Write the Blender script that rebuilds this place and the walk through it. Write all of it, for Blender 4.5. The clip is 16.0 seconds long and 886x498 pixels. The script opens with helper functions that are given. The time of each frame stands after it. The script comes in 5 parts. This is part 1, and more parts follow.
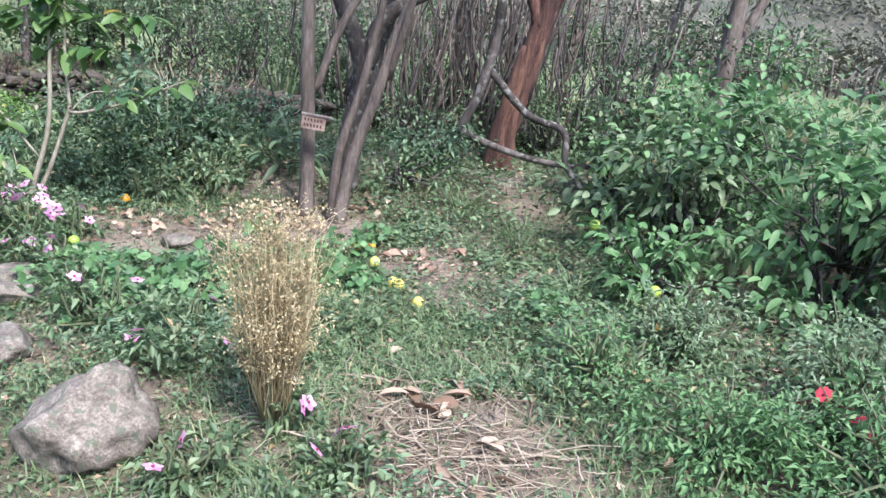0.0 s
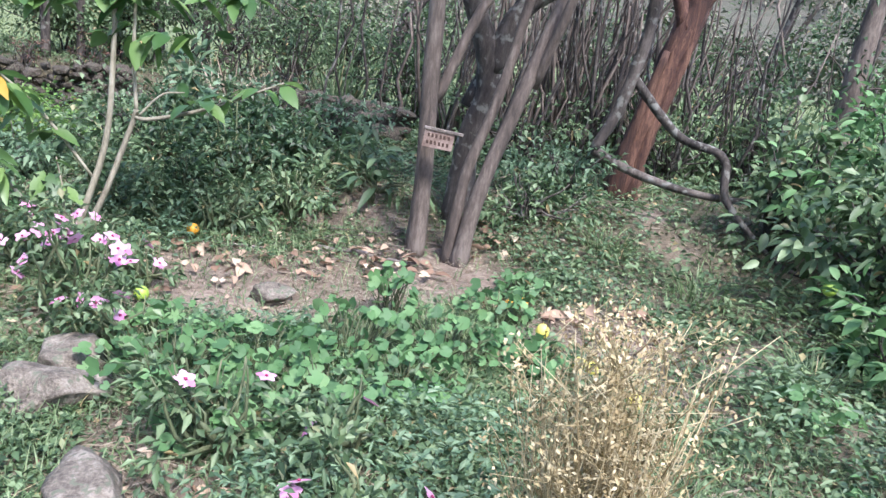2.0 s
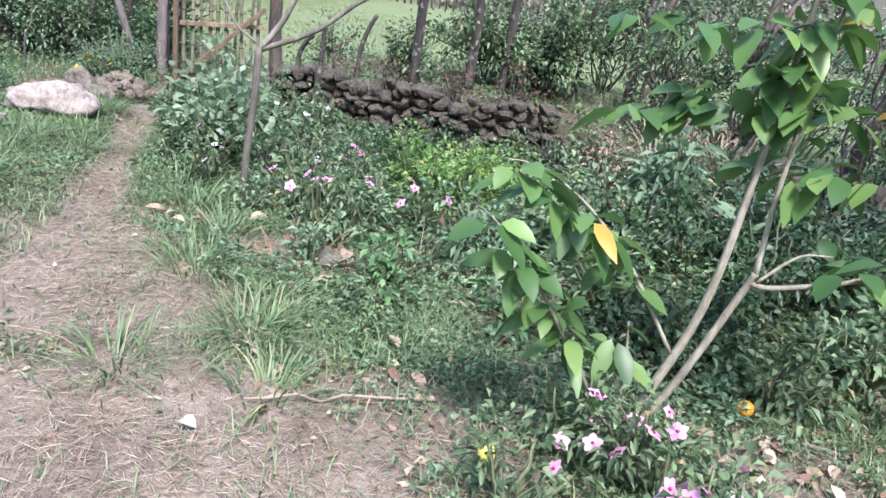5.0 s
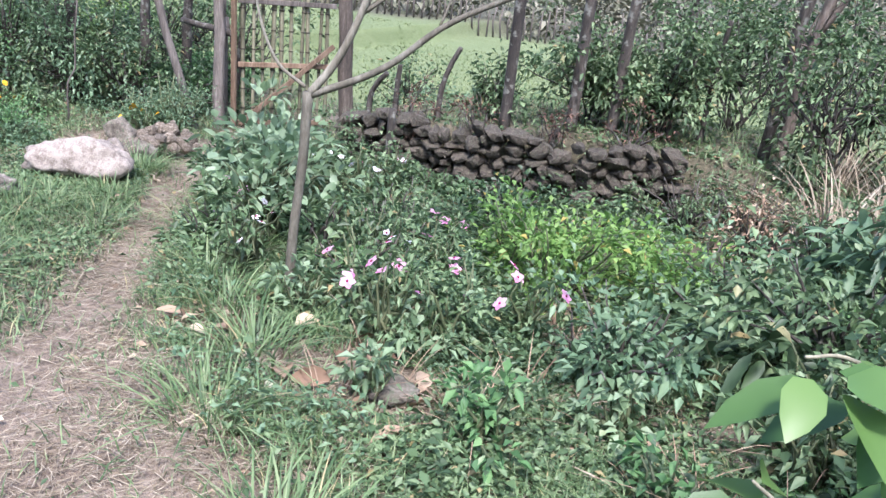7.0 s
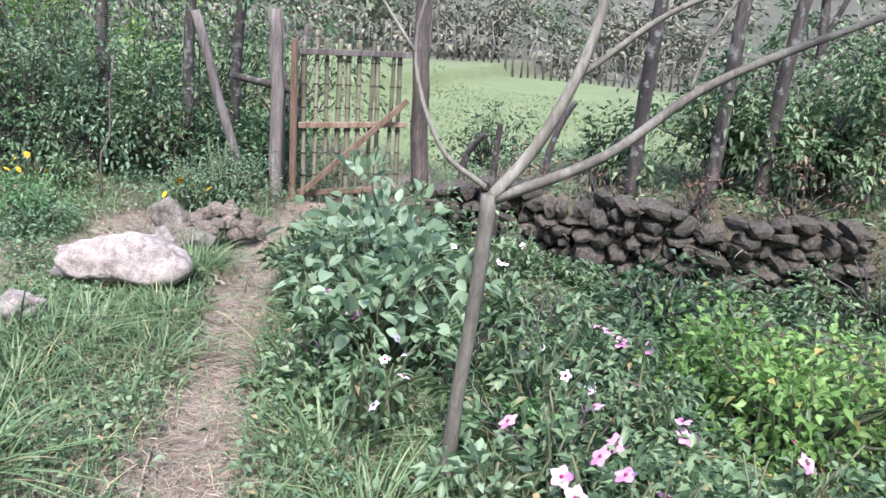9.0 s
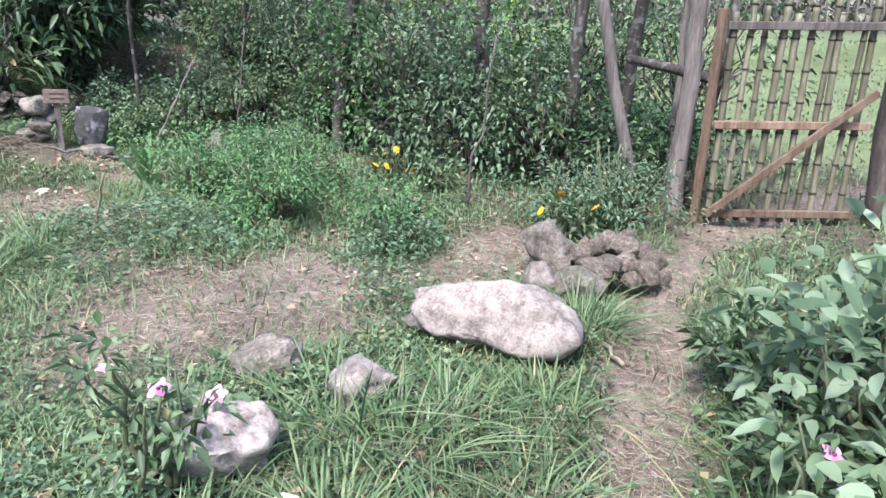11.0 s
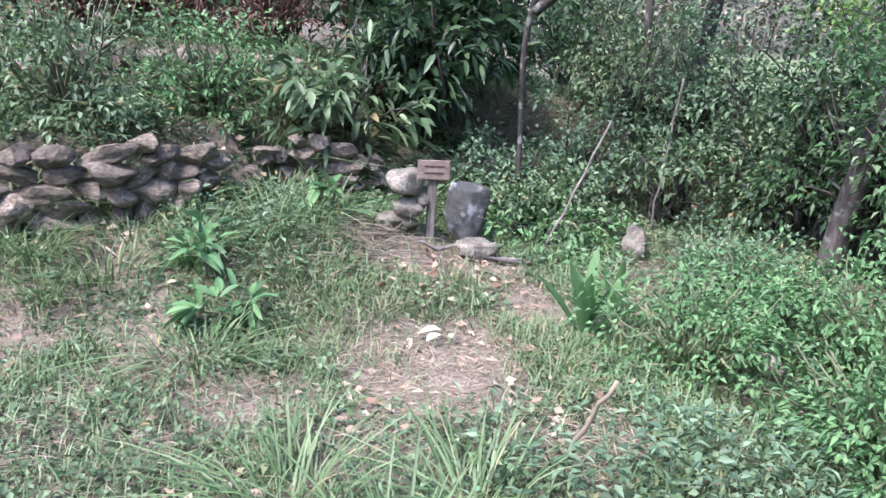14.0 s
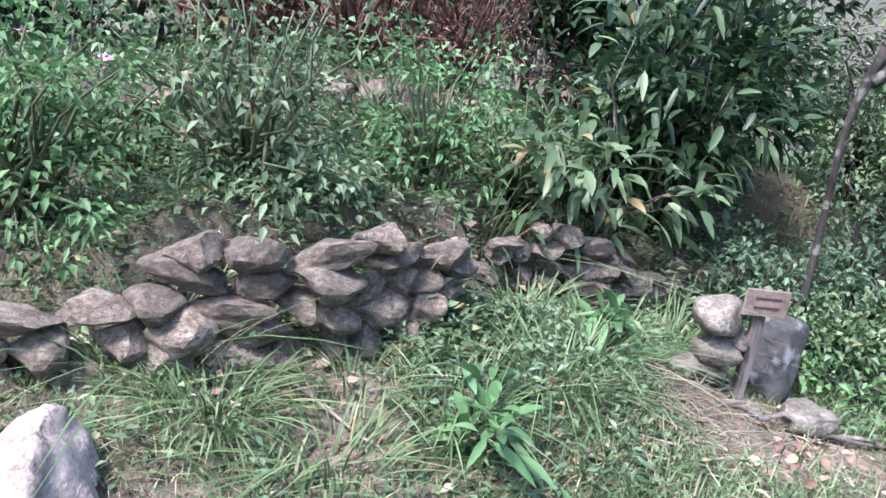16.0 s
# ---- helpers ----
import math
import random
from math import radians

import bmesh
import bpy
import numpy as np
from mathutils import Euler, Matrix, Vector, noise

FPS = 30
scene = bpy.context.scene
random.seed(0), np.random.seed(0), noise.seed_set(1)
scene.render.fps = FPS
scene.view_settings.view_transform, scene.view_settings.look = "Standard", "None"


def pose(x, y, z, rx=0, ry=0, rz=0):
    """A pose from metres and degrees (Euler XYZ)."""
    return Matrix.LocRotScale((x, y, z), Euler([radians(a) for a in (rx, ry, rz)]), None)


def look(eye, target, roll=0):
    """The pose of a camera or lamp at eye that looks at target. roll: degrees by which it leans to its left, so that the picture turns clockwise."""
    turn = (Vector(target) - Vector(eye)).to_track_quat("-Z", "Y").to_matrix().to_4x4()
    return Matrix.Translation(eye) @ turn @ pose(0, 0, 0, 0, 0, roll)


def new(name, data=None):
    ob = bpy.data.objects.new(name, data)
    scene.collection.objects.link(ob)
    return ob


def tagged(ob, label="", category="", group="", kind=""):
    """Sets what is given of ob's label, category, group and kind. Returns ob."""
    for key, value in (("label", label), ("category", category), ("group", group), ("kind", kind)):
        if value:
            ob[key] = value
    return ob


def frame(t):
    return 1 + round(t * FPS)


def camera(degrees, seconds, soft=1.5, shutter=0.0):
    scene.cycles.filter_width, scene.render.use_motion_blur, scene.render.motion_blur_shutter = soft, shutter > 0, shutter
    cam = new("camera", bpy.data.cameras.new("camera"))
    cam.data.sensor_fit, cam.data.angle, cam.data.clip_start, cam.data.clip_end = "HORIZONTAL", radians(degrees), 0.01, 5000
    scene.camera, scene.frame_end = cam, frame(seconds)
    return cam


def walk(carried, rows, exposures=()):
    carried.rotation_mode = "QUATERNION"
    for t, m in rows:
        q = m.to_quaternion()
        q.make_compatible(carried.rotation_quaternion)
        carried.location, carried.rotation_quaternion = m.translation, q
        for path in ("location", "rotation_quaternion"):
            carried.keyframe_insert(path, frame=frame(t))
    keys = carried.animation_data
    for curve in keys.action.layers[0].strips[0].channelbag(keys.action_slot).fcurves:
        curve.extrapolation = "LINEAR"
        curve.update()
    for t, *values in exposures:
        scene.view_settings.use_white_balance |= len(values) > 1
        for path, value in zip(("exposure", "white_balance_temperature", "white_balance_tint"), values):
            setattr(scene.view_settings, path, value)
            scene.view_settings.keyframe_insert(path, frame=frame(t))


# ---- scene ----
# ---- the camera and its walk ----
cam = camera(62.0, 16.0)
PATH = [
    (0, (0.012, 0.179, 1.548), (0.06, 2.083, 0.936), 5.6),
    (0.5, (-0.245, 0.513, 1.479), (-0.227, 2.42, 0.878), 5.9),
    (1, (-0.404, 0.721, 1.433), (-0.369, 2.624, 0.82), 6.6),
    (1.5, (-0.67, 1.067, 1.395), (-0.621, 2.968, 0.775), 7.1),
    (2, (-0.925, 1.337, 1.362), (-0.846, 3.245, 0.766), 7.5),
    (2.5, (-1.174, 1.52, 1.358), (-0.995, 3.431, 0.796), 8.0),
    (3, (-1.388, 1.82, 1.306), (-1.177, 3.732, 0.756), 8.1),
    (3.5, (-1.603, 2.018, 1.295), (-1.352, 3.926, 0.749), 8.5),
    (4, (-1.885, 2.023, 1.408), (-1.778, 3.913, 0.765), 8.0),
    (4.5, (-2.426, 2.144, 1.523), (-2.473, 4.013, 0.814), 11.7),
    (5, (-2.524, 2.414, 1.556), (-3.156, 4.171, 0.841), 8.7),
    (5.2, (-2.564, 2.566, 1.487), (-3.308, 4.287, 0.79), 8.2),
    (7.3, (-3.259, 3.641, 1.429), (-4.108, 5.332, 0.783), 6.2),
    (7.5, (-3.343, 3.721, 1.457), (-4.168, 5.436, 0.841), 5.9),
    (8, (-3.572, 3.882, 1.453), (-4.329, 5.611, 0.791), 5.6),
    (8.5, (-3.906, 4.068, 1.443), (-4.728, 5.777, 0.808), 4.5),
    (9, (-4.304, 4.209, 1.4), (-5.198, 5.905, 0.831), 4.5),
    (9.5, (-4.633, 4.318, 1.380), (-5.577, 5.978, 0.785), 4.0),
    (10, (-4.888, 4.464, 1.380), (-6.078, 5.938, 0.739), 2.0),
    (10.2, (-4.955, 4.540, 1.375), (-6.232, 5.934, 0.715), 1.6),
    (12.3, (-6.382, 5.415, 1.240), (-8.097, 6.245, 0.609), 3.2),
    (12.5, (-6.486, 5.392, 1.250), (-8.198, 6.209, 0.617), 3.0),
    (13, (-6.850, 5.121, 1.270), (-8.628, 5.774, 0.627), 2.0),
    (13.5, (-7.394, 5.049, 1.278), (-9.227, 5.575, 0.672), 0.9),
    (14, (-7.934, 4.747, 1.24), (-9.762, 5.294, 0.64), 1.6),
    (14.5, (-8.37, 4.538, 1.272), (-10.184, 5.116, 0.66), 2.0),
    (15, (-8.815, 4.407, 1.34), (-10.659, 4.919, 0.76), 2.8),
    (15.5, (-9.137, 4.226, 1.297), (-10.986, 4.739, 0.73), 3.8),
    (16, (-9.493, 3.934, 1.253), (-11.339, 4.477, 0.707), 6.9),
]
walk(cam, [(t, look(eye, target, roll)) for t, eye, target, roll in PATH],
     exposures=[(0, 2.03, 6120, 17), (10.2, 2.05, 6120, 17), (12.5, 1.94, 6180, 17), (14, 2.22, 6000, 22), (16, 2.3, 5930, 22)])

# ---- world, sun, exposure ----
world = bpy.data.worlds.new("world")
scene.world = world
world.use_nodes = True
wn = world.node_tree.nodes
sky = wn.new("ShaderNodeTexSky")
sky.sky_type = "NISHITA"
sky.sun_disc = False
sky.sun_elevation = radians(58)
sky.sun_rotation = radians(150)
sky.dust_density = 1.5
sky.ozone_density = 1.0
world.node_tree.links.new(sky.outputs["Color"], wn["Background"].inputs["Color"])
wn["Background"].inputs["Strength"].default_value = 0.125
sun = new("sun", bpy.data.lights.new("sun", "SUN"))
sun.data.energy = 2.0
sun.data.angle = radians(11)
sun.data.color = (1.0, 0.97, 0.93)
sun.matrix_world = look((4, -7, 13), (0, 0, 0))

rng = np.random.default_rng(7)


# ---- materials ----
def nodes_of(name, rough=0.8):
    m = bpy.data.materials.new(name)
    m.use_nodes = True
    nt = m.node_tree
    b = nt.nodes["Principled BSDF"]
    b.inputs["Roughness"].default_value = rough
    return m, nt, b


def add(nt, kind, **inputs):
    n = nt.nodes.new(kind)
    for k, v in inputs.items():
        n.inputs[k].default_value = v
    return n


def ramp(nt, source, stops):
    r = nt.nodes.new("ShaderNodeValToRGB")
    el = r.color_ramp.elements
    while len(el) < len(stops):
        el.new(0.5)
    for e, (p, c) in zip(el, stops):
        e.position, e.color = p, (*c, 1)
    nt.links.new(source, r.inputs["Fac"])
    return r.outputs["Color"]


def leaf_material(name, dark, mid, light, rough=0.5, through_light=0.35, sear=None):
    """Leaves: a tone for each leaf, a little light through them, now and then a seared one."""
    m, nt, b = nodes_of(name, rough)
    geo = nt.nodes.new("ShaderNodeNewGeometry")
    stops = [(0.0, dark), (0.5, mid), (0.97 if sear else 1.0, light)]
    if sear:
        stops.append((0.985, sear))
    col = ramp(nt, geo.outputs["Random Per Island"], stops)
    tc = nt.nodes.new("ShaderNodeTexCoord")
    no = add(nt, "ShaderNodeTexNoise", Scale=2.2, Detail=3.0)
    nt.links.new(tc.outputs["Object"], no.inputs["Vector"])
    hs = nt.nodes.new("ShaderNodeHueSaturation")
    mr = add(nt, "ShaderNodeMapRange")
    mr.inputs["To Min"].default_value, mr.inputs["To Max"].default_value = 0.65, 1.35
    nt.links.new(no.outputs["Fac"], mr.inputs["Value"])
    nt.links.new(mr.outputs["Result"], hs.inputs["Value"])
    nt.links.new(col, hs.inputs["Color"])
    nt.links.new(hs.outputs["Color"], b.inputs["Base Color"])
    tr = nt.nodes.new("ShaderNodeBsdfTranslucent")
    nt.links.new(hs.outputs["Color"], tr.inputs["Color"])
    mix = nt.nodes.new("ShaderNodeMixShader")
    mix.inputs[0].default_value = through_light
    nt.links.new(b.outputs[0], mix.inputs[1])
    nt.links.new(tr.outputs[0], mix.inputs[2])
    nt.links.new(mix.outputs[0], nt.nodes["Material Output"].inputs["Surface"])
    return m


def rough_material(name, a, b_, c, scale=6.0, rough=0.85, bump=0.4, stretch=(1, 1, 1), spots=None):
    """Bark, stone, wood: two scales of noise in three tones, with relief."""
    m, nt, b = nodes_of(name, rough)
    tc = nt.nodes.new("ShaderNodeTexCoord")
    mp = nt.nodes.new("ShaderNodeMapping")
    mp.inputs["Scale"].default_value = stretch
    nt.links.new(tc.outputs["Object"], mp.inputs["Vector"])
    n1 = add(nt, "ShaderNodeTexNoise", Scale=scale, Detail=6.0, Roughness=0.65)
    n2 = add(nt, "ShaderNodeTexNoise", Scale=scale * 7, Detail=4.0, Roughness=0.7)
    for n in (n1, n2):
        nt.links.new(mp.outputs["Vector"], n.inputs["Vector"])
    mx = nt.nodes.new("ShaderNodeMix")
    mx.inputs["Factor"].default_value = 0.4
    nt.links.new(n1.outputs["Fac"], mx.inputs[2])
    nt.links.new(n2.outputs["Fac"], mx.inputs[3])
    col = ramp(nt, mx.outputs[0], [(0.38, a), (0.5, b_), (0.61, c)])
    oi = nt.nodes.new("ShaderNodeObjectInfo")
    hs = nt.nodes.new("ShaderNodeHueSaturation")
    mr = add(nt, "ShaderNodeMapRange")
    mr.inputs["To Min"].default_value, mr.inputs["To Max"].default_value = 0.7, 1.25
    nt.links.new(oi.outputs["Random"], mr.inputs["Value"])
    nt.links.new(mr.outputs["Result"], hs.inputs["Value"])
    nt.links.new(col, hs.inputs["Color"])
    out = hs.outputs["Color"]
    if spots:
        n3 = add(nt, "ShaderNodeTexNoise", Scale=scale * 2.3, Detail=5.0)
        nt.links.new(tc.outputs["Object"], n3.inputs["Vector"])
        st = add(nt, "ShaderNodeMapRange")
        st.inputs["From Min"].default_value, st.inputs["From Max"].default_value = 0.56, 0.64
        nt.links.new(n3.outputs["Fac"], st.inputs["Value"])
        m3 = nt.nodes.new("ShaderNodeMix")
        m3.data_type = "RGBA"
        nt.links.new(st.outputs["Result"], m3.inputs[0])
        nt.links.new(out, m3.inputs[6])
        m3.inputs[7].default_value = (*spots, 1)
        out = m3.outputs[2]
    nt.links.new(out, b.inputs["Base Color"])
    bp = add(nt, "ShaderNodeBump", Strength=bump, Distance=0.02)
    nt.links.new(mx.outputs[0], bp.inputs["Height"])
    nt.links.new(bp.outputs["Normal"], b.inputs["Normal"])
    return m


def ground_material():
    """Trodden soil, dry straw litter and a green floor, by the masks that the sheet carries."""
    m, nt, b = nodes_of("soil", 0.95)
    tc = nt.nodes.new("ShaderNodeTexCoord")
    n1 = add(nt, "ShaderNodeTexNoise", Scale=1.6, Detail=8.0, Roughness=0.7)
    n2 = add(nt, "ShaderNodeTexNoise", Scale=26.0, Detail=6.0, Roughness=0.75)
    n3 = add(nt, "ShaderNodeTexNoise", Scale=140.0, Detail=2.0)
    for n in (n1, n2, n3):
        nt.links.new(tc.outputs["Object"], n.inputs["Vector"])
    mx = nt.nodes.new("ShaderNodeMix")
    mx.inputs["Factor"].default_value = 0.5
    nt.links.new(n1.outputs["Fac"], mx.inputs[2])
    nt.links.new(n2.outputs["Fac"], mx.inputs[3])
    soil = ramp(nt, mx.outputs[0], [(0.38, (0.105, 0.076, 0.056)), (0.5, (0.215, 0.165, 0.126)), (0.62, (0.35, 0.285, 0.23))])
    dark = ramp(nt, mx.outputs[0], [(0.33, (0.045, 0.045, 0.026)), (0.5, (0.10, 0.088, 0.055)), (0.66, (0.20, 0.165, 0.11))])
    field = ramp(nt, mx.outputs[0], [(0.3, (0.115, 0.15, 0.062)), (0.5, (0.15, 0.19, 0.082)), (0.62, (0.195, 0.23, 0.115))])
    hill = ramp(nt, mx.outputs[0], [(0.35, (0.05, 0.06, 0.036)), (0.5, (0.085, 0.085, 0.06)), (0.65, (0.13, 0.115, 0.092))])
    at = nt.nodes.new("ShaderNodeAttribute")
    at.attribute_name = "cover"
    sp = nt.nodes.new("ShaderNodeSeparateColor")
    nt.links.new(at.outputs["Color"], sp.inputs["Color"])
    out = dark
    for chan, col in (("Red", soil), ("Green", field), ("Blue", hill)):
        k = nt.nodes.new("ShaderNodeMix")
        k.data_type = "RGBA"
        nt.links.new(sp.outputs[chan], k.inputs[0])
        nt.links.new(out, k.inputs[6])
        nt.links.new(col, k.inputs[7])
        out = k.outputs[2]
    nt.links.new(out, b.inputs["Base Color"])
    ad = nt.nodes.new("ShaderNodeMath")
    nt.links.new(n2.outputs["Fac"], ad.inputs[0])
    nt.links.new(n3.outputs["Fac"], ad.inputs[1])
    bp = add(nt, "ShaderNodeBump", Strength=0.7, Distance=0.03)
    nt.links.new(ad.outputs[0], bp.inputs["Height"])
    nt.links.new(bp.outputs["Normal"], b.inputs["Normal"])
    return m


def plain_material(name, color, rough=0.6):
    m, nt, b = nodes_of(name, rough)
    geo = nt.nodes.new("ShaderNodeNewGeometry")
    hs = add(nt, "ShaderNodeHueSaturation", Color=(*color, 1))
    mr = add(nt, "ShaderNodeMapRange")
    mr.inputs["To Min"].default_value, mr.inputs["To Max"].default_value = 0.75, 1.2
    nt.links.new(geo.outputs["Random Per Island"], mr.inputs["Value"])
    nt.links.new(mr.outputs["Result"], hs.inputs["Value"])
    nt.links.new(hs.outputs["Color"], b.inputs["Base Color"])
    return m


SOIL = ground_material()
GREEN = leaf_material("green_leaf", (0.04, 0.075, 0.034), (0.10, 0.17, 0.074), (0.23, 0.315, 0.165), sear=(0.34, 0.27, 0.13))
DEEP = leaf_material("deep_green_leaf", (0.018, 0.042, 0.02), (0.04, 0.085, 0.036), (0.085, 0.15, 0.062), 0.45)
BRIGHT = leaf_material("bright_green_leaf", (0.08, 0.17, 0.035), (0.15, 0.285, 0.065), (0.26, 0.4, 0.12), 0.55, 0.4, (0.42, 0.34, 0.10))
BLUEISH = leaf_material("grey_green_leaf", (0.06, 0.115, 0.062), (0.12, 0.205, 0.11), (0.22, 0.32, 0.19), 0.5)
MALLOW = leaf_material("mallow_leaf", (0.06, 0.14, 0.055), (0.11, 0.235, 0.085), (0.18, 0.32, 0.13), 0.6)
BROAD = leaf_material("broad_leaf", (0.05, 0.12, 0.035), (0.11, 0.21, 0.06), (0.21, 0.33, 0.10), 0.42, 0.4, (0.55, 0.33, 0.06))
GRASS = leaf_material("grass_blade", (0.062, 0.115, 0.045), (0.135, 0.215, 0.088), (0.25, 0.32, 0.16), 0.55, 0.3, (0.45, 0.37, 0.2))
PALEBROAD = leaf_material("pale_oval_leaf", (0.11, 0.18, 0.09), (0.2, 0.295, 0.16), (0.32, 0.42, 0.27), 0.5, 0.4)
STRAW = leaf_material("straw", (0.15, 0.115, 0.078), (0.27, 0.22, 0.155), (0.42, 0.365, 0.28), 0.8, 0.1)
DRYGOLD = leaf_material("dry_gold_stalk", (0.27, 0.205, 0.1), (0.44, 0.36, 0.19), (0.6, 0.52, 0.33), 0.8, 0.2)
LITTER = leaf_material("fallen_leaf", (0.16, 0.095, 0.06), (0.32, 0.22, 0.15), (0.52, 0.42, 0.31), 0.8, 0.1)
DEADBRUSH = leaf_material("dead_brush", (0.075, 0.04, 0.032), (0.145, 0.078, 0.058), (0.25, 0.145, 0.105), 0.85, 0.1)
PINK = leaf_material("pink_petal", (0.62, 0.22, 0.42), (0.74, 0.36, 0.56), (0.80, 0.52, 0.68), 0.6, 0.3)
EYE_RED = plain_material("flower_eye", (0.22, 0.01, 0.07))
WHITE_PETAL = plain_material("white_petal", (0.75, 0.72, 0.76))
RED_PETAL = plain_material("red_petal", (0.55, 0.04, 0.06))
YELLOW_PETAL = plain_material("yellow_petal", (0.75, 0.42, 0.02))
BARK = rough_material("grey_brown_bark", (0.05, 0.04, 0.033), (0.12, 0.095, 0.078), (0.22, 0.185, 0.155), 7, 0.9, 0.8, (1, 1, 0.22))
DARKBARK = rough_material("dark_bark", (0.018, 0.015, 0.013), (0.048, 0.04, 0.034), (0.105, 0.09, 0.078), 7, 0.9, 0.8, (1, 1, 0.25), (0.16, 0.16, 0.14))
PALEBARK = rough_material("pale_green_bark", (0.15, 0.135, 0.095), (0.27, 0.25, 0.18), (0.40, 0.37, 0.29), 9, 0.75, 0.4, (1, 1, 0.3))
STEM = rough_material("green_stem", (0.045, 0.06, 0.028), (0.085, 0.105, 0.05), (0.14, 0.15, 0.08), 12, 0.7, 0.2, (1, 1, 0.3))
REDWOOD = rough_material("split_red_wood", (0.022, 0.01, 0.008), (0.07, 0.03, 0.02), (0.18, 0.095, 0.06), 11, 0.8, 1.0, (1, 1, 0.07))
GREYWOOD = rough_material("weathered_grey_wood", (0.06, 0.05, 0.043), (0.135, 0.115, 0.10), (0.23, 0.2, 0.18), 10, 0.9, 0.7, (1, 1, 0.1))
RAILWOOD = rough_material("brown_sawn_wood", (0.085, 0.05, 0.03), (0.165, 0.108, 0.07), (0.24, 0.17, 0.12), 10, 0.8, 0.5, (1, 1, 0.15))
BAMBOO = rough_material("old_bamboo", (0.08, 0.075, 0.045), (0.16, 0.15, 0.095), (0.25, 0.235, 0.16), 8, 0.6, 0.2, (1, 1, 0.2))
NODE_BROWN = plain_material("bamboo_node_brown", (0.05, 0.04, 0.028), 0.8)
STONE = rough_material("field_stone", (0.06, 0.046, 0.034), (0.185, 0.148, 0.112), (0.34, 0.29, 0.235), 3.2, 0.95, 1.0, (1, 1, 1), (0.12, 0.10, 0.075))
PALESTONE = rough_material("pale_pinkish_stone", (0.12, 0.095, 0.078), (0.26, 0.22, 0.19), (0.39, 0.345, 0.305), 13, 0.9, 0.6, (1, 1, 1), (0.33, 0.28, 0.24))
BOULDER = rough_material("grey_boulder_stone", (0.05, 0.042, 0.033), (0.15, 0.128, 0.102), (0.28, 0.248, 0.205), 13, 0.95, 1.0, (1, 1, 1), (0.12, 0.13, 0.09))
SLAB = rough_material("slab_stone_with_scars", (0.035, 0.035, 0.033), (0.075, 0.074, 0.07), (0.13, 0.128, 0.12), 4, 0.9, 0.8, (1, 1, 1), (0.27, 0.28, 0.28))
DARKSTONE = rough_material("dark_wall_stone", (0.018, 0.014, 0.011), (0.058, 0.046, 0.036), (0.14, 0.115, 0.092), 6, 0.95, 0.9, (1, 1, 1), (0.13, 0.14, 0.09))
BOARD = rough_material("sign_board", (0.12, 0.08, 0.062), (0.2, 0.145, 0.12), (0.28, 0.215, 0.18), 9, 0.85, 0.4, (1, 1, 1))
INK = plain_material("carved_letters", (0.06, 0.035, 0.025), 0.9)
ORANGE = plain_material("orange_peel", (0.75, 0.34, 0.03), 0.45)
LEMON = plain_material("lemon_peel", (0.66, 0.56, 0.12), 0.45)
LIME = plain_material("green_lemon_peel", (0.28, 0.40, 0.06), 0.45)
PALE_LEAF = plain_material("bleached_leaf", (0.36, 0.36, 0.25), 0.7)
TREEBARK = rough_material("smooth_grey_green_bark", (0.085, 0.075, 0.055), (0.155, 0.14, 0.108), (0.25, 0.235, 0.19), 9, 0.8, 0.5, (1, 1, 0.3))
MEADOW = leaf_material("meadow_blade", (0.14, 0.185, 0.075), (0.165, 0.21, 0.09), (0.195, 0.235, 0.11), 0.8, 0.2)
HILLSCRUB = leaf_material("hill_scrub", (0.07, 0.085, 0.05), (0.14, 0.145, 0.095), (0.24, 0.225, 0.17), 0.8, 0.1)


# ---- shapes ----
def noise2(x, y, s, seed=0.0):
    """Smooth value noise for arrays, about -1 to 1."""
    a = np.sin(x * 1.31 / s + 1.7 * np.sin(y * 0.93 / s + seed) + seed * 3.1)
    b = np.sin(y * 1.17 / s + 1.9 * np.sin(x * 0.71 / s - seed) + seed * 1.3)
    c = np.sin((x + y) * 2.3 / s + seed) * np.sin((x - y) * 2.1 / s - 2 * seed)
    return (a + b + 0.7 * c) / 2.7


def step(v, a, b):
    k = np.clip((v - a) / (b - a), 0, 1)
    return k * k * (3 - 2 * k)


def spot(x, y, cx, cy, rx, ry=None, turn=0.0, soft=0.35):
    """1 inside an oval with a ragged edge, 0 outside."""
    ry = ry or rx
    c, s = math.cos(radians(turn)), math.sin(radians(turn))
    u, v = ((x - cx) * c + (y - cy) * s) / rx, (-(x - cx) * s + (y - cy) * c) / ry
    r = np.sqrt(u * u + v * v) + 0.22 * noise2(x, y, 0.18, cx) + 0.12 * noise2(x, y, 0.06, cy)
    return 1 - step(r, 1 - soft, 1 + soft)


def along(x, y, pts, width):
    """1 near a bent line, 0 away from it."""
    d = np.full(np.shape(x), 1e9)
    for (ax, ay), (bx, by) in zip(pts, pts[1:]):
        k = np.clip(((x - ax) * (bx - ax) + (y - ay) * (by - ay)) / ((bx - ax) ** 2 + (by - ay) ** 2), 0, 1)
        d = np.minimum(d, np.hypot(x - ax - k * (bx - ax), y - ay - k * (by - ay)))
    d = d + width * (0.28 * noise2(x, y, 0.2, 2.0) + 0.15 * noise2(x, y, 0.07, 5.0))
    return 1 - step(d, width * 0.6, width * 1.35)


TRAIL = [(-3.4, 3.2), (-4.6, 4.5), (-5.5, 5.1), (-6.1, 5.9), (-6.8, 6.8), (-7.5, 7.7), (-7.8, 8.6), (-8.0, 10.5)]


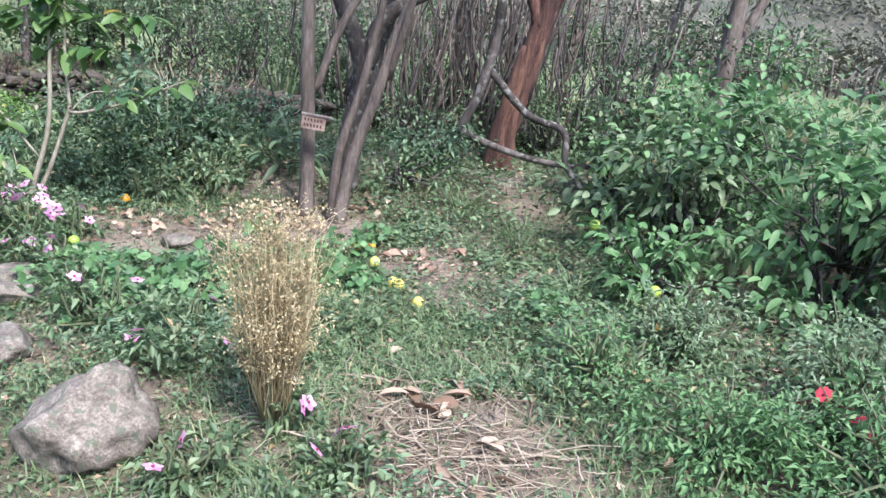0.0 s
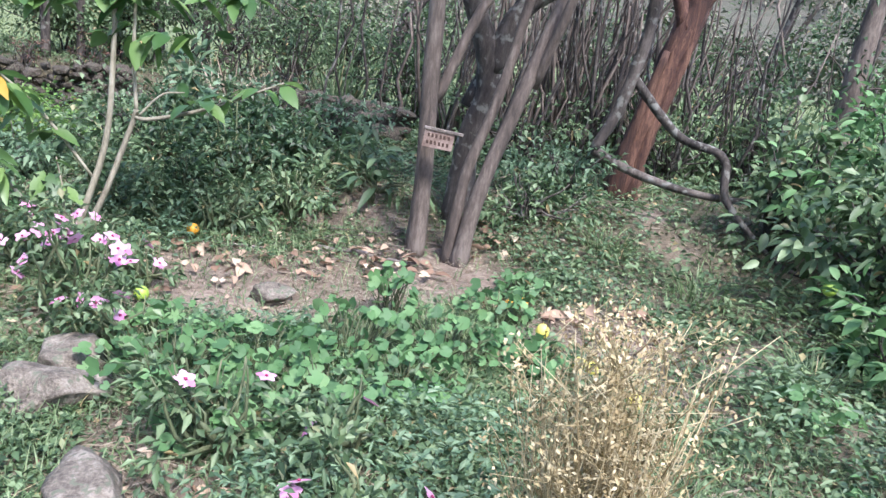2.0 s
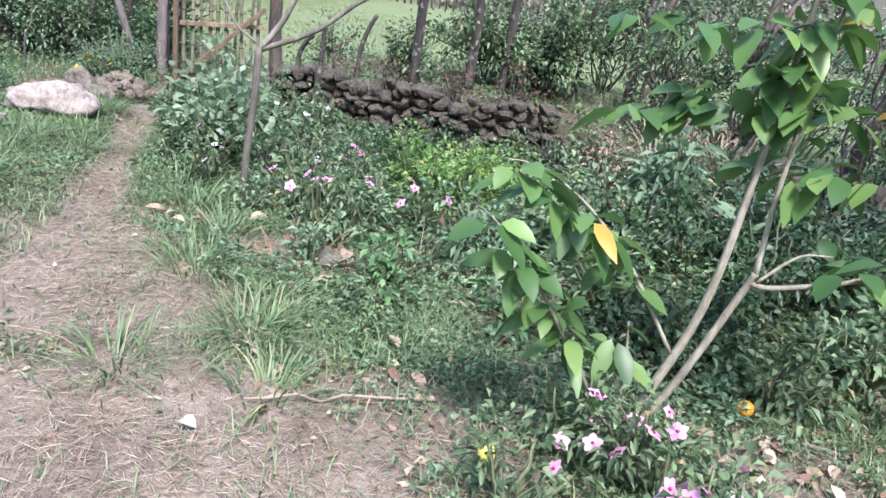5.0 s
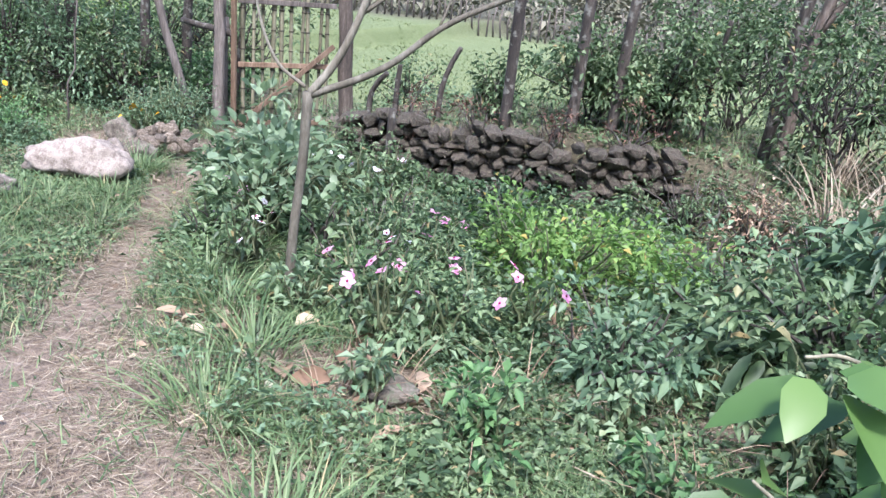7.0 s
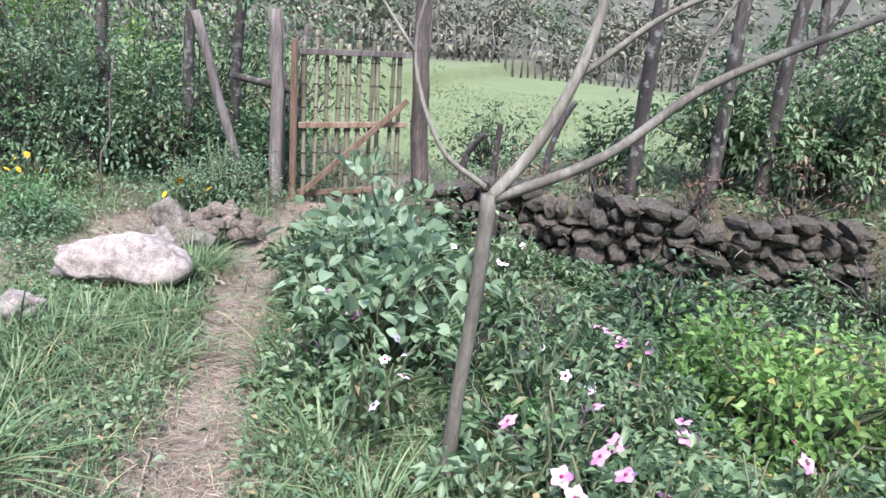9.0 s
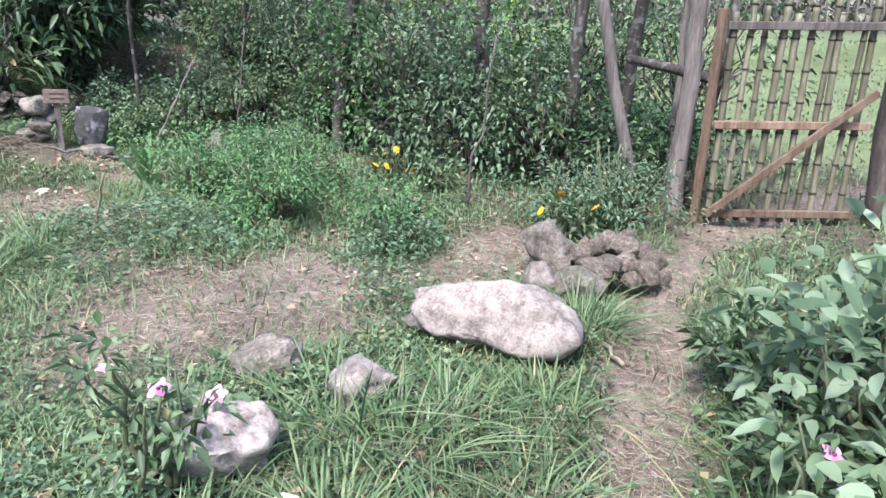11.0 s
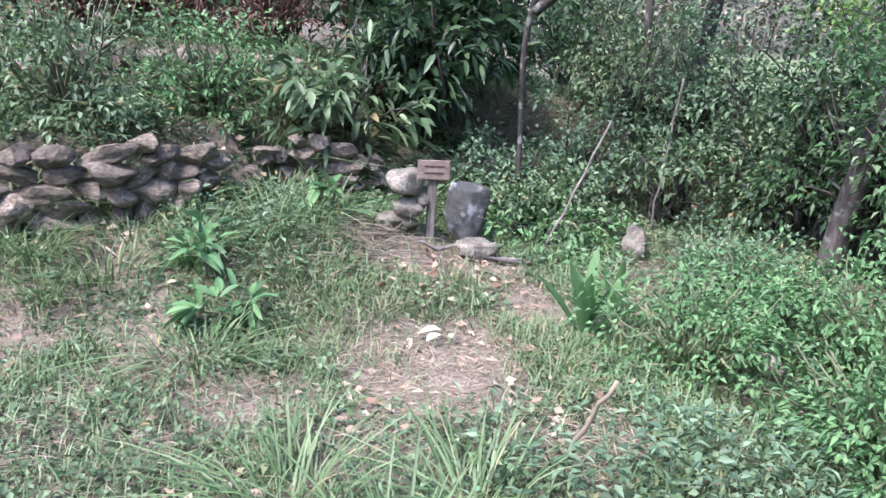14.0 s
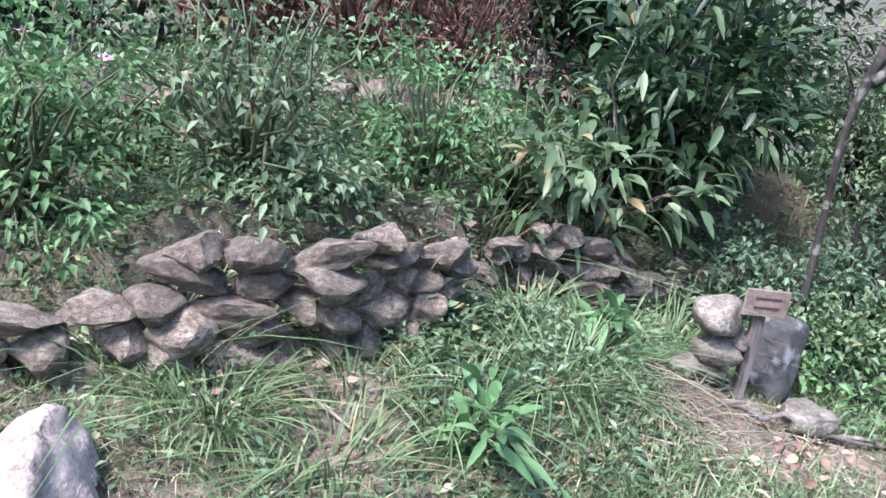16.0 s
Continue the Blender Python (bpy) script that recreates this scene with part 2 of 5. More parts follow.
def bare(x, y):
    """How bare the soil is, 0 to 1."""
    b = np.maximum(along(x, y, TRAIL[:3], 0.28), along(x, y, TRAIL[2:], 0.17))
    b = np.maximum(b, 0.75 * step(noise2(x, y, 0.45, 6.0) + 0.6 * noise2(x, y, 0.13, 8.0), 0.3, 0.75) * (1 - step(y, 6.6, 7.6)))
    for o in ((-1.5, 4.85, 1.0, 0.48, 12), (-0.75, 5.3, 0.5, 0.38, 30), (-3.9, 3.9, 1.15, 0.75, 25), (-4.9, 4.55, 0.8, 0.4, 30), (-4.55, 5.6, 0.45, 0.28, 20),
              (-8.28, 5.9, 0.6, 0.85, 10), (-8.2, 7.25, 0.28, 0.65, 20), (-10.35, 5.4, 0.5, 0.38, 0), (-11.4, 5.75, 0.35, 0.45, 0),
              (0.2, 2.6, 0.5, 0.42, 0), (-0.05, 4.6, 0.4, 0.25, 0), (-11.35, 4.2, 0.3, 0.22, 0), (-10.85, 6.05, 0.3, 0.2, 0), (-5.0, 4.8, 0.5, 0.4, 30), (-2.6, 3.5, 0.35, 0.3, 0)):
        b = np.maximum(b, spot(x, y, *o))
    return b


FIELD_X, FIELD_Y = (-6.65, -5.5, -4.8, -4.1), (8.5, 8.75, 8.95, 9.3)


def height(x, y):
    x, y = np.asarray(x, float), np.asarray(y, float)
    z = 0.02 * noise2(x, y, 0.5, 1.0) + 0.012 * noise2(x, y, 0.15, 3.0) + 0.05 * noise2(x, y, 1.7, 4.0)
    z = z + 0.24 * step(y, 5.5, 6.4) * step(x, -3.6, -2.6) * (1 - step(y, 8.0, 11.0) * 0.6)
    z = z - 0.22 * np.exp(-(((x + 4.3) / 0.9) ** 2 + ((y - 7.9) / 0.8) ** 2))
    z = z + 0.26 * (1 - step(x, -11.7, -10.5)) * (1 - step(y, 4.9, 6.3))
    edge = -11.66 - 0.24 * np.clip(y - 3.5, 0, 2)
    z = z + (0.24 + 0.14 * step(y, 3.5, 3.8)) * (1 - step(x, edge - 0.2, edge)) * (1 - step(y, 4.7, 5.0))
    z = z + 0.34 * (1 - step(x, -12.75, -12.45)) * step(y, 4.7, 5.0)
    z = z + 0.4 * (1 - step(x, -13.35, -13.05)) * (1 - step(y, 7.0, 9.0))
    bank = y - np.interp(x, FIELD_X, FIELD_Y)
    z = z + 0.42 * step(bank, 0.02, 0.25) * step(x, -7.1, -6.6) * (1 - step(x, -3.9, -2.9)) * (1 - 0.7 * step(y, 11.0, 14.0))
    far = np.hypot(x + 4, y - 6)
    z = z + 0.3 * step(far, 10, 20) + 34.0 * step(far, 19, 120) + 1.2 * noise2(x, y, 9, 2.0) * step(far, 22, 40)
    return z


def hz(x, y):
    return float(height(x, y))


def mesh_from(name, V, faces, mat, smooth=False):
    """A mesh from arrays: points, and one or more arrays of faces of one size each."""
    me = bpy.data.meshes.new(name)
    V = np.asarray(V, np.float32)
    faces = [np.asarray(f, np.int32) for f in faces if len(f)]
    loops = np.concatenate([f.ravel() for f in faces])
    sizes = np.concatenate([np.full(len(f), f.shape[1], np.int32) for f in faces])
    me.vertices.add(len(V))
    me.vertices.foreach_set("co", V.ravel())
    me.loops.add(len(loops))
    me.loops.foreach_set("vertex_index", loops)
    me.polygons.add(len(sizes))
    me.polygons.foreach_set("loop_start", (np.cumsum(sizes) - sizes).astype(np.int32))
    me.update(calc_edges=True)
    me.validate()
    me.materials.append(mat)
    if smooth:
        me.polygons.foreach_set("use_smooth", np.ones(len(sizes), bool))
    return me


class Heap:
    """Gathers points and faces of many small pieces into one mesh."""

    def __init__(self):
        self.v, self.t, self.q, self.n = [], [], [], 0

    def put(self, v, tris=None, quads=None):
        v = np.asarray(v, float).reshape(-1, 3)
        if tris is not None and len(tris):
            self.t.append(np.asarray(tris) + self.n)
        if quads is not None and len(quads):
            self.q.append(np.asarray(quads) + self.n)
        self.v.append(v)
        self.n += len(v)
        return self

    def mesh(self, name, mat, off=(0, 0, 0), smooth=False):
        f = [np.concatenate(k) for k in (self.t, self.q) if k]
        return mesh_from(name, np.concatenate(self.v) - np.asarray(off), f, mat, smooth)


def unit(a):
    a = np.asarray(a, float)
    return a / np.maximum(np.linalg.norm(a, axis=-1, keepdims=True), 1e-9)


def leaves(heap, P, D, L, W, droop=0.25, fine=False, fold=0.2, spin=None):
    """Leaves from their stalk ends P along D: folded on the midrib, drooping to the tip."""
    P, D = np.asarray(P, float), unit(D)
    n = len(P)
    L, W = np.broadcast_to(L, n)[:, None], np.broadcast_to(W, n)[:, None]
    side = unit(np.cross(D, (0, 0, 1.0)) + 1e-4)
    if spin is None:
        spin = rng.normal(0, 0.45, n)
    up = np.cross(side, D)
    s, c = np.sin(spin)[:, None], np.cos(spin)[:, None]
    side, up = side * c + up * s, up * c - side * s
    drop = np.array([0, 0, -1.0]) * L
    if not fine:
        v = np.stack([P, P + D * L * 0.45 - side * W / 2 + up * W * fold, P + D * L + drop * droop, P + D * L * 0.45 + side * W / 2 + up * W * fold], 1)
        b = np.arange(n)[:, None] * 4
        heap.put(v, tris=np.concatenate([b + [0, 2, 1], b + [0, 3, 2]]))
        return heap
    rows = [(0.0, 0.0), (0.22, 0.8), (0.5, 1.0), (0.78, 0.66)]
    v = []
    for k, w in rows[1:]:
        m = P + D * L * k + drop * droop * k * k
        v += [m - side * W / 2 * w + up * W * fold * w, m, m + side * W / 2 * w + up * W * fold * w]
    v = np.stack([P] + v + [P + D * L + drop * droop], 1)
    b = np.arange(n)[:, None] * 11
    heap.put(v, tris=np.concatenate([b + t for t in ([0, 2, 1], [0, 3, 2], [7, 8, 10], [8, 9, 10])]),
             quads=np.concatenate([b + q for q in ([1, 2, 5, 4], [2, 3, 6, 5], [4, 5, 8, 7], [5, 6, 9, 8])]))
    return heap


def blades(heap, P, D, L, W, bend=0.5, joints=1):
    """Grass blades: tapering strips that arch over."""
    P, D = np.asarray(P, float), np.asarray(D, float)
    n = len(P)
    L, W, bend = (np.broadcast_to(k, n)[:, None] for k in (L, W, bend))
    side = unit(np.cross(unit(D + 1e-5), (0, 0, 1.0)))
    flat = D * [1, 1, 0]
    v = []
    for j in range(joints + 1):
        k = j / (joints + 1)
        m = P + np.array([0, 0, 1.0]) * L * (k - bend * 0.55 * k * k) + flat * L * k * (0.25 + bend * k)
        w = W * (0.5 - 0.32 * k * k)
        v += [m - side * w, m + side * w]
    v.append(P + np.array([0, 0, 1.0]) * L * (1 - bend * 0.55) + flat * L * (0.25 + bend))
    s = 2 * joints + 3
    b = np.arange(n)[:, None] * s
    heap.put(np.stack(v, 1), tris=b + [s - 3, s - 2, s - 1], quads=np.concatenate([b + [2 * j, 2 * j + 1, 2 * j + 3, 2 * j + 2] for j in range(joints)]))
    return heap


def tube(heap, pts, radii, sides=7, knobs=0.0):
    """A bent, tapered, slightly uneven round limb."""
    pts = np.asarray(pts, float)
    radii = np.broadcast_to(radii, len(pts))
    tan = unit(np.gradient(pts, axis=0))
    ref = np.array([0.31, 0.95, 0.05]) if abs(tan[0, 2]) > 0.6 else np.array([0, 0, 1.0])
    a = np.arange(sides) / sides * 2 * math.pi
    v = []
    for p, t, r in zip(pts, tan, radii):
        u = unit(np.cross(t, ref))
        w = np.cross(t, u)
        rr = r * (1 + knobs * rng.uniform(-1, 1, sides))[:, None]
        v.append(p + (np.cos(a)[:, None] * u + np.sin(a)[:, None] * w) * rr)
    n = len(pts)
    v = np.concatenate(v + [pts[:1], pts[-1:]])
    i, j = np.meshgrid(np.arange(n - 1), np.arange(sides), indexing="ij")
    k = (j + 1) % sides
    q = np.stack([i * sides + j, i * sides + k, (i + 1) * sides + k, (i + 1) * sides + j], -1).reshape(-1, 4)
    j = np.arange(sides)
    k = (j + 1) % sides
    caps = np.concatenate([np.stack([j * 0 + n * sides, k, j], 1), np.stack([j * 0 + n * sides + 1, (n - 1) * sides + j, (n - 1) * sides + k], 1)])
    return heap.put(v, tris=caps, quads=q)


def bent(a, b, n=7, wobble=0.05, sag=0.0):
    """Points from a to b, wandering a little."""
    a, b = np.asarray(a, float), np.asarray(b, float)
    k = np.linspace(0, 1, n)[:, None]
    size = np.linalg.norm(b - a) * wobble
    w = rng.normal(0, size, (n, 3)) * np.sin(k * math.pi)
    return a + (b - a) * k + w + np.array([0, 0, -sag]) * np.sin(k * math.pi)


def smooth_line(pts, n=14):
    """A smooth line through a few points (x, y, z, radius)."""
    p = np.asarray(pts, float)
    t = np.linspace(0, len(p) - 1, n)
    i = np.clip(t.astype(int), 0, len(p) - 2)
    k = (t - i)[:, None]
    q = np.concatenate([[2 * p[0] - p[1]], p, [2 * p[-1] - p[-2]]])
    a, b, c, d = q[i], q[i + 1], q[i + 2], q[i + 3]
    return 0.5 * (2 * b + (c - a) * k + (2 * a - 5 * b + 4 * c - d) * k ** 2 + (3 * b - a - 3 * c + d) * k ** 3)


def thing(name, label, category, at, group="", kind=""):
    return tagged(place(new(name), at), label, category, group, kind)


def place(ob, at):
    ob.location = at
    return ob


def part(name, me, parent, label="", kind=""):
    ob = new(name, me)
    ob.parent = parent
    return tagged(ob, label, kind=kind)


def solid(name, me, label, category, at=(0, 0, 0), group="", kind=""):
    return tagged(place(new(name, me), at), label, category, group, kind)


def stone_mesh(size, mat, rough=0.16, fine=2, angular=0.5, seed=None):
    """A rounded, broken stone about the origin."""
    r = np.random.default_rng(seed if seed is not None else int(rng.integers(1 << 30)))
    bm = bmesh.new()
    bmesh.ops.create_icosphere(bm, subdivisions=fine, radius=1.0)
    cuts = [(Vector(unit(r.normal(0, 1, 3))), r.uniform(0.5, 0.85)) for _ in range(10 if angular < 0.56 else 15)]
    shift = Vector(r.uniform(-50, 50, 3))
    for v in bm.verts:
        p = v.co.copy()
        for nrm, d in cuts:
            o = p.dot(nrm) - d
            if o > 0:
                p -= nrm * o * angular * 1.8 if angular * 1.8 < 1 else nrm * o * 0.95
        p *= 1 + rough * noise.noise(p * 1.7 + shift) + rough * 0.5 * noise.noise(p * 5 + shift)
        v.co = Vector((p.x * size[0], p.y * size[1], p.z * size[2]))
    me = bpy.data.meshes.new("stone")
    bm.to_mesh(me)
    bm.free()
    me.materials.append(mat)
    if fine > 2 and angular < 0.56:
        me.polygons.foreach_set("use_smooth", np.ones(len(me.polygons), bool))
    return me


def crown(n, centre, radii, L, W, clumps=14, fine=False, droop=0.3, hollow=0.45, twig=None):
    """Leaves in clumps on short twigs inside an uneven oval; the twigs go into their own heap."""
    heap = Heap()
    c = unit(rng.normal(0, 1, (clumps, 3))) * rng.uniform(hollow, 1.3, (clumps, 1)) * rng.uniform(0.8, 1.15, (clumps, 3))
    cs = np.asarray(centre) + c * radii
    per = max(1, n // clumps)
    for k in range(clumps):
        spread = np.asarray(radii) * rng.uniform(0.16, 0.42)
        m = int(per * rng.uniform(0.6, 1.4)) + 1
        o = rng.normal(0, 0.55, (m, 3))
        P = cs[k] + o * spread
        D = unit(o + 0.5 * c[k] + rng.normal(0, 0.5, (m, 3)) + [0, 0, 0.1])
        leaves(heap, P, D, L * rng.uniform(0.6, 1.3, m), W * rng.uniform(0.7, 1.25, m), droop, fine)
        if twig is not None:
            tube(twig, bent(np.asarray(centre) - [0, 0, radii[2] * 0.6], cs[k], 5, 0.07), np.linspace(0.012, 0.003, 5), 4)
    return heap


# ---- the ground, one sheet to the horizon ----
def ground_sheet():
    near_x, near_y = np.arange(-18, 8.01, 0.08), np.arange(-3, 15.01, 0.08)
    out = np.array([1.0, 2.5, 5, 8, 12, 17, 23, 30, 38, 48, 60, 75, 95, 120, 150, 200, 300, 500, 900, 1600])
    xs = np.concatenate([near_x[0] - out[::-1], near_x, near_x[-1] + out])
    ys = np.concatenate([near_y[0] - out[::-1], near_y, near_y[-1] + out])
    X, Y = np.meshgrid(xs, ys, indexing="ij")
    Z = height(X, Y)
    b = bare(X, Y)
    Z = Z - 0.02 * b
    nx, ny = X.shape
    i, j = np.meshgrid(np.arange(nx - 1), np.arange(ny - 1), indexing="ij")
    k = i * ny + j
    q = np.stack([k, k + ny, k + ny + 1, k + 1], -1).reshape(-1, 4)
    me = mesh_from("ground", np.stack([X, Y, Z], -1).reshape(-1, 3), [q], SOIL, True)
    far = np.hypot(X + 4, Y - 6)
    meadow = step(Y, 10.8, 12.0) * (1 - step(far, 18.5, 20.5))
    hill = step(far, 18.5, 21)
    col = np.stack([b * (1 - meadow), meadow, hill, np.ones_like(b)], -1).reshape(-1, 4).astype(np.float32)
    at = me.attributes.new("cover", "FLOAT_COLOR", "POINT")
    at.data.foreach_set("color", col.ravel())
    return solid("ground", me, "uneven garden soil with bare patches, grass and meadow", "ground", kind="structure")


ground_sheet()


WALKED = np.array([(0.3, 2.2), (-0.6, 3.4), (-1.6, 4.4), (-2.8, 4.9), (-3.8, 5.2), (-5.0, 6.0), (-6.3, 6.3), (-7.6, 6.2), (-8.9, 5.7), (-10.2, 5.3), (-11.4, 4.8), (-12.2, 4.4)])


def scatter(n, x0, x1, y0, y1, close=True):
    """Places in a box, most of them close to where one walks."""
    x, y = rng.uniform(x0, x1, n), rng.uniform(y0, y1, n)
    if close:
        m = int(n * 0.72)
        k = rng.uniform(0, len(WALKED) - 1.001, m)
        i = k.astype(int)
        p = WALKED[i] + (WALKED[i + 1] - WALKED[i]) * (k - i)[:, None] + rng.normal(0, 1.25, (m, 2))
        x[:m], y[:m] = np.clip(p[:, 0], x0, x1), np.clip(p[:, 1], y0, y1)
    return x, y


def farness(x, y):
    d = np.full(len(x), 99.0)
    for ax, ay in WALKED:
        d = np.minimum(d, np.hypot(x - ax, y - ay))
    return d


def field_of_cover(name, label, mat, n, lush, box, L, W, kind="leaf", lift=(0.0, 0.1), bend=0.6):
    """Low growth of one sort, where lush(x, y) allows it."""
    x, y = scatter(n, *box, close=name != "meadow_grass")
    keep = rng.uniform(0, 1, n) < np.clip(lush(x, y), 0, 1)
    x, y = x[keep], y[keep]
    grow = 1 + 0.22 * np.clip(farness(x, y) - 1.5, 0, 5)
    L, W = L * grow, W * grow
    z = height(x, y) - 0.02 * bare(x, y)
    m = len(x)
    heap = Heap()
    a = rng.uniform(0, 2 * math.pi, m)
    flat = np.stack([np.cos(a), np.sin(a), np.zeros(m)], 1)
    if kind == "leaf":
        P = np.stack([x, y, z + rng.uniform(*lift, m) * np.clip(0.5 + noise2(x, y, 0.35, 2.0), 0.15, 1.3)], 1)
        D = flat + np.stack([np.zeros(m), np.zeros(m), rng.uniform(-0.1, 0.9, m)], 1)
        leaves(heap, P, D, L * rng.uniform(0.4, 1.7, m), W * rng.uniform(0.5, 1.6, m), 0.2)
    elif kind == "blade":
        blades(heap, np.stack([x, y, z - 0.005], 1), flat, L * rng.uniform(0.4, 1.5, m), W * rng.uniform(0.7, 1.3, m), rng.uniform(0.2, 1.0, m) * bend * 1.6)
    else:
        P = np.stack([x, y, z + rng.uniform(0.003, 0.03, m)], 1)
        D = flat + np.stack([np.zeros(m), np.zeros(m), rng.normal(0, 0.12, m)], 1)
        leaves(heap, P, D, L * rng.uniform(0.4, 1.5, m), W * rng.uniform(0.7, 1.4, m), 0.02, fold=0.15)
    return solid(name, heap.mesh(name, mat), label, "ground cover", kind="stuff")


def inside(x, y):
    """The garden, before meadow and terraces thin out."""
    return (1 - step(y, 10.3, 11.5)) * step(y, -1.5, 0.5)


def patch(x, y, s, seed, lo, hi):
    return step(noise2(x, y, s, seed) + 0.5 * noise2(x, y, s * 0.3, seed + 2), lo, hi)


BOX = (-16.5, 5.5, 0.2, 11.5)
WILD = [(-3.2, 7.2, 2.6, 1.6, 0), (-4.0, 8.0, 2.2, 1.6, 0), (2.0, 5.0, 2.4, 2.2, 0), (0.5, 7.5, 3.0, 1.5, 0), (-13.0, 4.0, 1.2, 3, 0)]


def lawn(x, y):
    """The trodden grass below the terraces and along the trail."""
    return np.maximum((1 - step(x, -8.9, -8.2)) * step(x, -11.9, -11.5), along(x, y, TRAIL, 0.8))


def wild(x, y):
    w = np.zeros(np.shape(x))
    for o in WILD:
        w = np.maximum(w, spot(x, y, *o))
    return w


field_of_cover("low_weeds", "low dense green weeds and clover over the soil", GREEN, 430000,
               lambda x, y: inside(x, y) * (1 - 0.97 * bare(x, y)) * (1 - 0.62 * lawn(x, y)) * (0.4 + 0.6 * patch(x, y, 0.6, 1.0, -0.5, 0.3)), BOX, 0.028, 0.016, lift=(0.005, 0.09))
field_of_cover("dark_undergrowth", "shaded dark green undergrowth beneath the trees", GREEN, 300000,
               lambda x, y: inside(x, y) * wild(x, y) * (1 - bare(x, y)) * (0.2 + 0.8 * patch(x, y, 0.45, 5.0, -0.25, 0.35)), BOX, 0.042, 0.02, lift=(0.02, 0.26))
field_of_cover("grey_green_weeds", "grey-green leafy weeds among the grass", BLUEISH, 230000,
               lambda x, y: inside(x, y) * (1 - bare(x, y)) * (1 - 0.5 * lawn(x, y)) * patch(x, y, 0.5, 4.0, 0.0, 0.6), BOX, 0.034, 0.014, lift=(0.02, 0.17))
field_of_cover("short_grass", "short trampled green grass", GRASS, 430000,
               lambda x, y: inside(x, y) * (1 - 0.9 * bare(x, y)) * (0.35 + 0.65 * patch(x, y, 0.7, 7.0, -0.3, 0.4)) * (1 - 0.7 * wild(x, y)), BOX, 0.085, 0.005, "blade")
field_of_cover("straw_litter", "dry straw and grass clippings strewn over the soil", STRAW, 380000,
               lambda x, y: inside(x, y) * (0.22 + 0.62 * bare(x, y)) * (1 + 0.8 * lawn(x, y)) * (0.25 + 0.75 * patch(x, y, 0.4, 3.0, -0.4, 0.4)), BOX, 0.075, 0.0026, "flat")
field_of_cover("leaf_litter", "curled brown fallen leaves", LITTER, 26000,
               lambda x, y: inside(x, y) * (1 - 0.9 * along(x, y, TRAIL, 0.4)) * (1 - 0.6 * bare(x, y)) * (0.12 + 0.88 * patch(x, y, 0.5, 9.0, 0.1, 0.6)), BOX, 0.05, 0.026, "flat")
field_of_cover("meadow_grass", "bright short meadow grass beyond the wall", MEADOW, 40000,
               lambda x, y: step(y, 10.8, 12.0) * 6, (-16, 14, 10.8, 20), 0.028, 0.01, "blade")


# ---- stones ----
def boulder(at, size, mat, label, turn=0, fine=4, rough=0.22):
    ob = solid("boulder", stone_mesh(size, mat, rough, fine, 0.5), label, "rock", (at[0], at[1], hz(*at) + size[2] * 0.55), "rocks beside the path")
    ob.rotation_euler = (radians(rng.uniform(-6, 6)), radians(rng.uniform(-6, 6)), radians(turn))
    return ob


boulder((-7.38, 6.58), (0.32, 0.21, 0.2), PALESTONE, "large pale pinkish boulder with a flat top", 40)
boulder((-7.3, 5.97), (0.16, 0.12, 0.1), PALESTONE, "small tan rock half sunk in grass", 20)
boulder((-7.6, 5.76), (0.13, 0.1, 0.09), BOULDER, "rounded brown rock with dry roots", 70)
boulder((-7.2, 5.46), (0.22, 0.16, 0.14), PALESTONE, "pale flat-topped rock in long grass", 15)
boulder((-7.86, 7.34), (0.18, 0.15, 0.15), BOULDER, "greenish grey boulder beside yellow flowers", 0)
boulder((-7.55, 7.2), (0.13, 0.11, 0.12), BOULDER, "greenish grey broken rock", 50)
boulder((-7.68, 7.12), (0.1, 0.09, 0.1), PALESTONE, "small pale rock in dry grass", 0, 3)
boulder((-1.1, 2.42), (0.22, 0.2, 0.2), BOULDER, "rounded grey rock in the grass", 10)
boulder((-2.05, 3.55), (0.2, 0.15, 0.11), BOULDER, "grey-brown rock edging the bed", 30)
boulder((-1.72, 3.02), (0.11, 0.21, 0.07), BOULDER, "long low grey stone", 25, 3)
boulder((-2.13, 3.75), (0.15, 0.13, 0.1), BOULDER, "grey stone edging the flower bed", 60, 3)
boulder((-1.6, 4.7), (0.13, 0.085, 0.045), BOULDER, "flat tan stone bedded in bare soil", 10, 3)
boulder((-11.08, 3.5), (0.17, 0.15, 0.17), PALESTONE, "upright pale rock in the grass", 0)
boulder((-11.4, 6.9), (0.12, 0.1, 0.11), BOULDER, "round grey stone under the hedge", 0, 3)
boulder((-9.95, 6.6), (0.07, 0.05, 0.05), PALESTONE, "small pale stone under the hedge", 0, 3)
boulder((-4.35, 5.62), (0.13, 0.09, 0.05), BOULDER, "flat stone half buried under dry leaves", 20, 3)

cairn = thing("stone_heap", "heap of dark broken stones beside the path", "rocks", (-7.6, 7.45, 0))
base_stones = [stone_mesh((1, 1, 1), STONE, 0.22, 2, 0.5, 40 + k) for k in range(6)]
for k in range(26):
    a, r = rng.uniform(0, 2 * math.pi), 0.25 * math.sqrt(rng.uniform(0, 1))
    s = rng.uniform(0.04, 0.08)
    ob = part("stone", base_stones[k % 6], cairn)
    ob.location = (r * math.cos(a) * 0.8, r * math.sin(a) * 1.4, hz(-7.6, 7.45) + s * 0.5 + max(0, 0.2 - r * 0.7))
    ob.scale = (s * rng.uniform(0.8, 1.5), s, s * rng.uniform(0.6, 1.0))
    ob.rotation_euler = rng.uniform(-1, 1, 3)


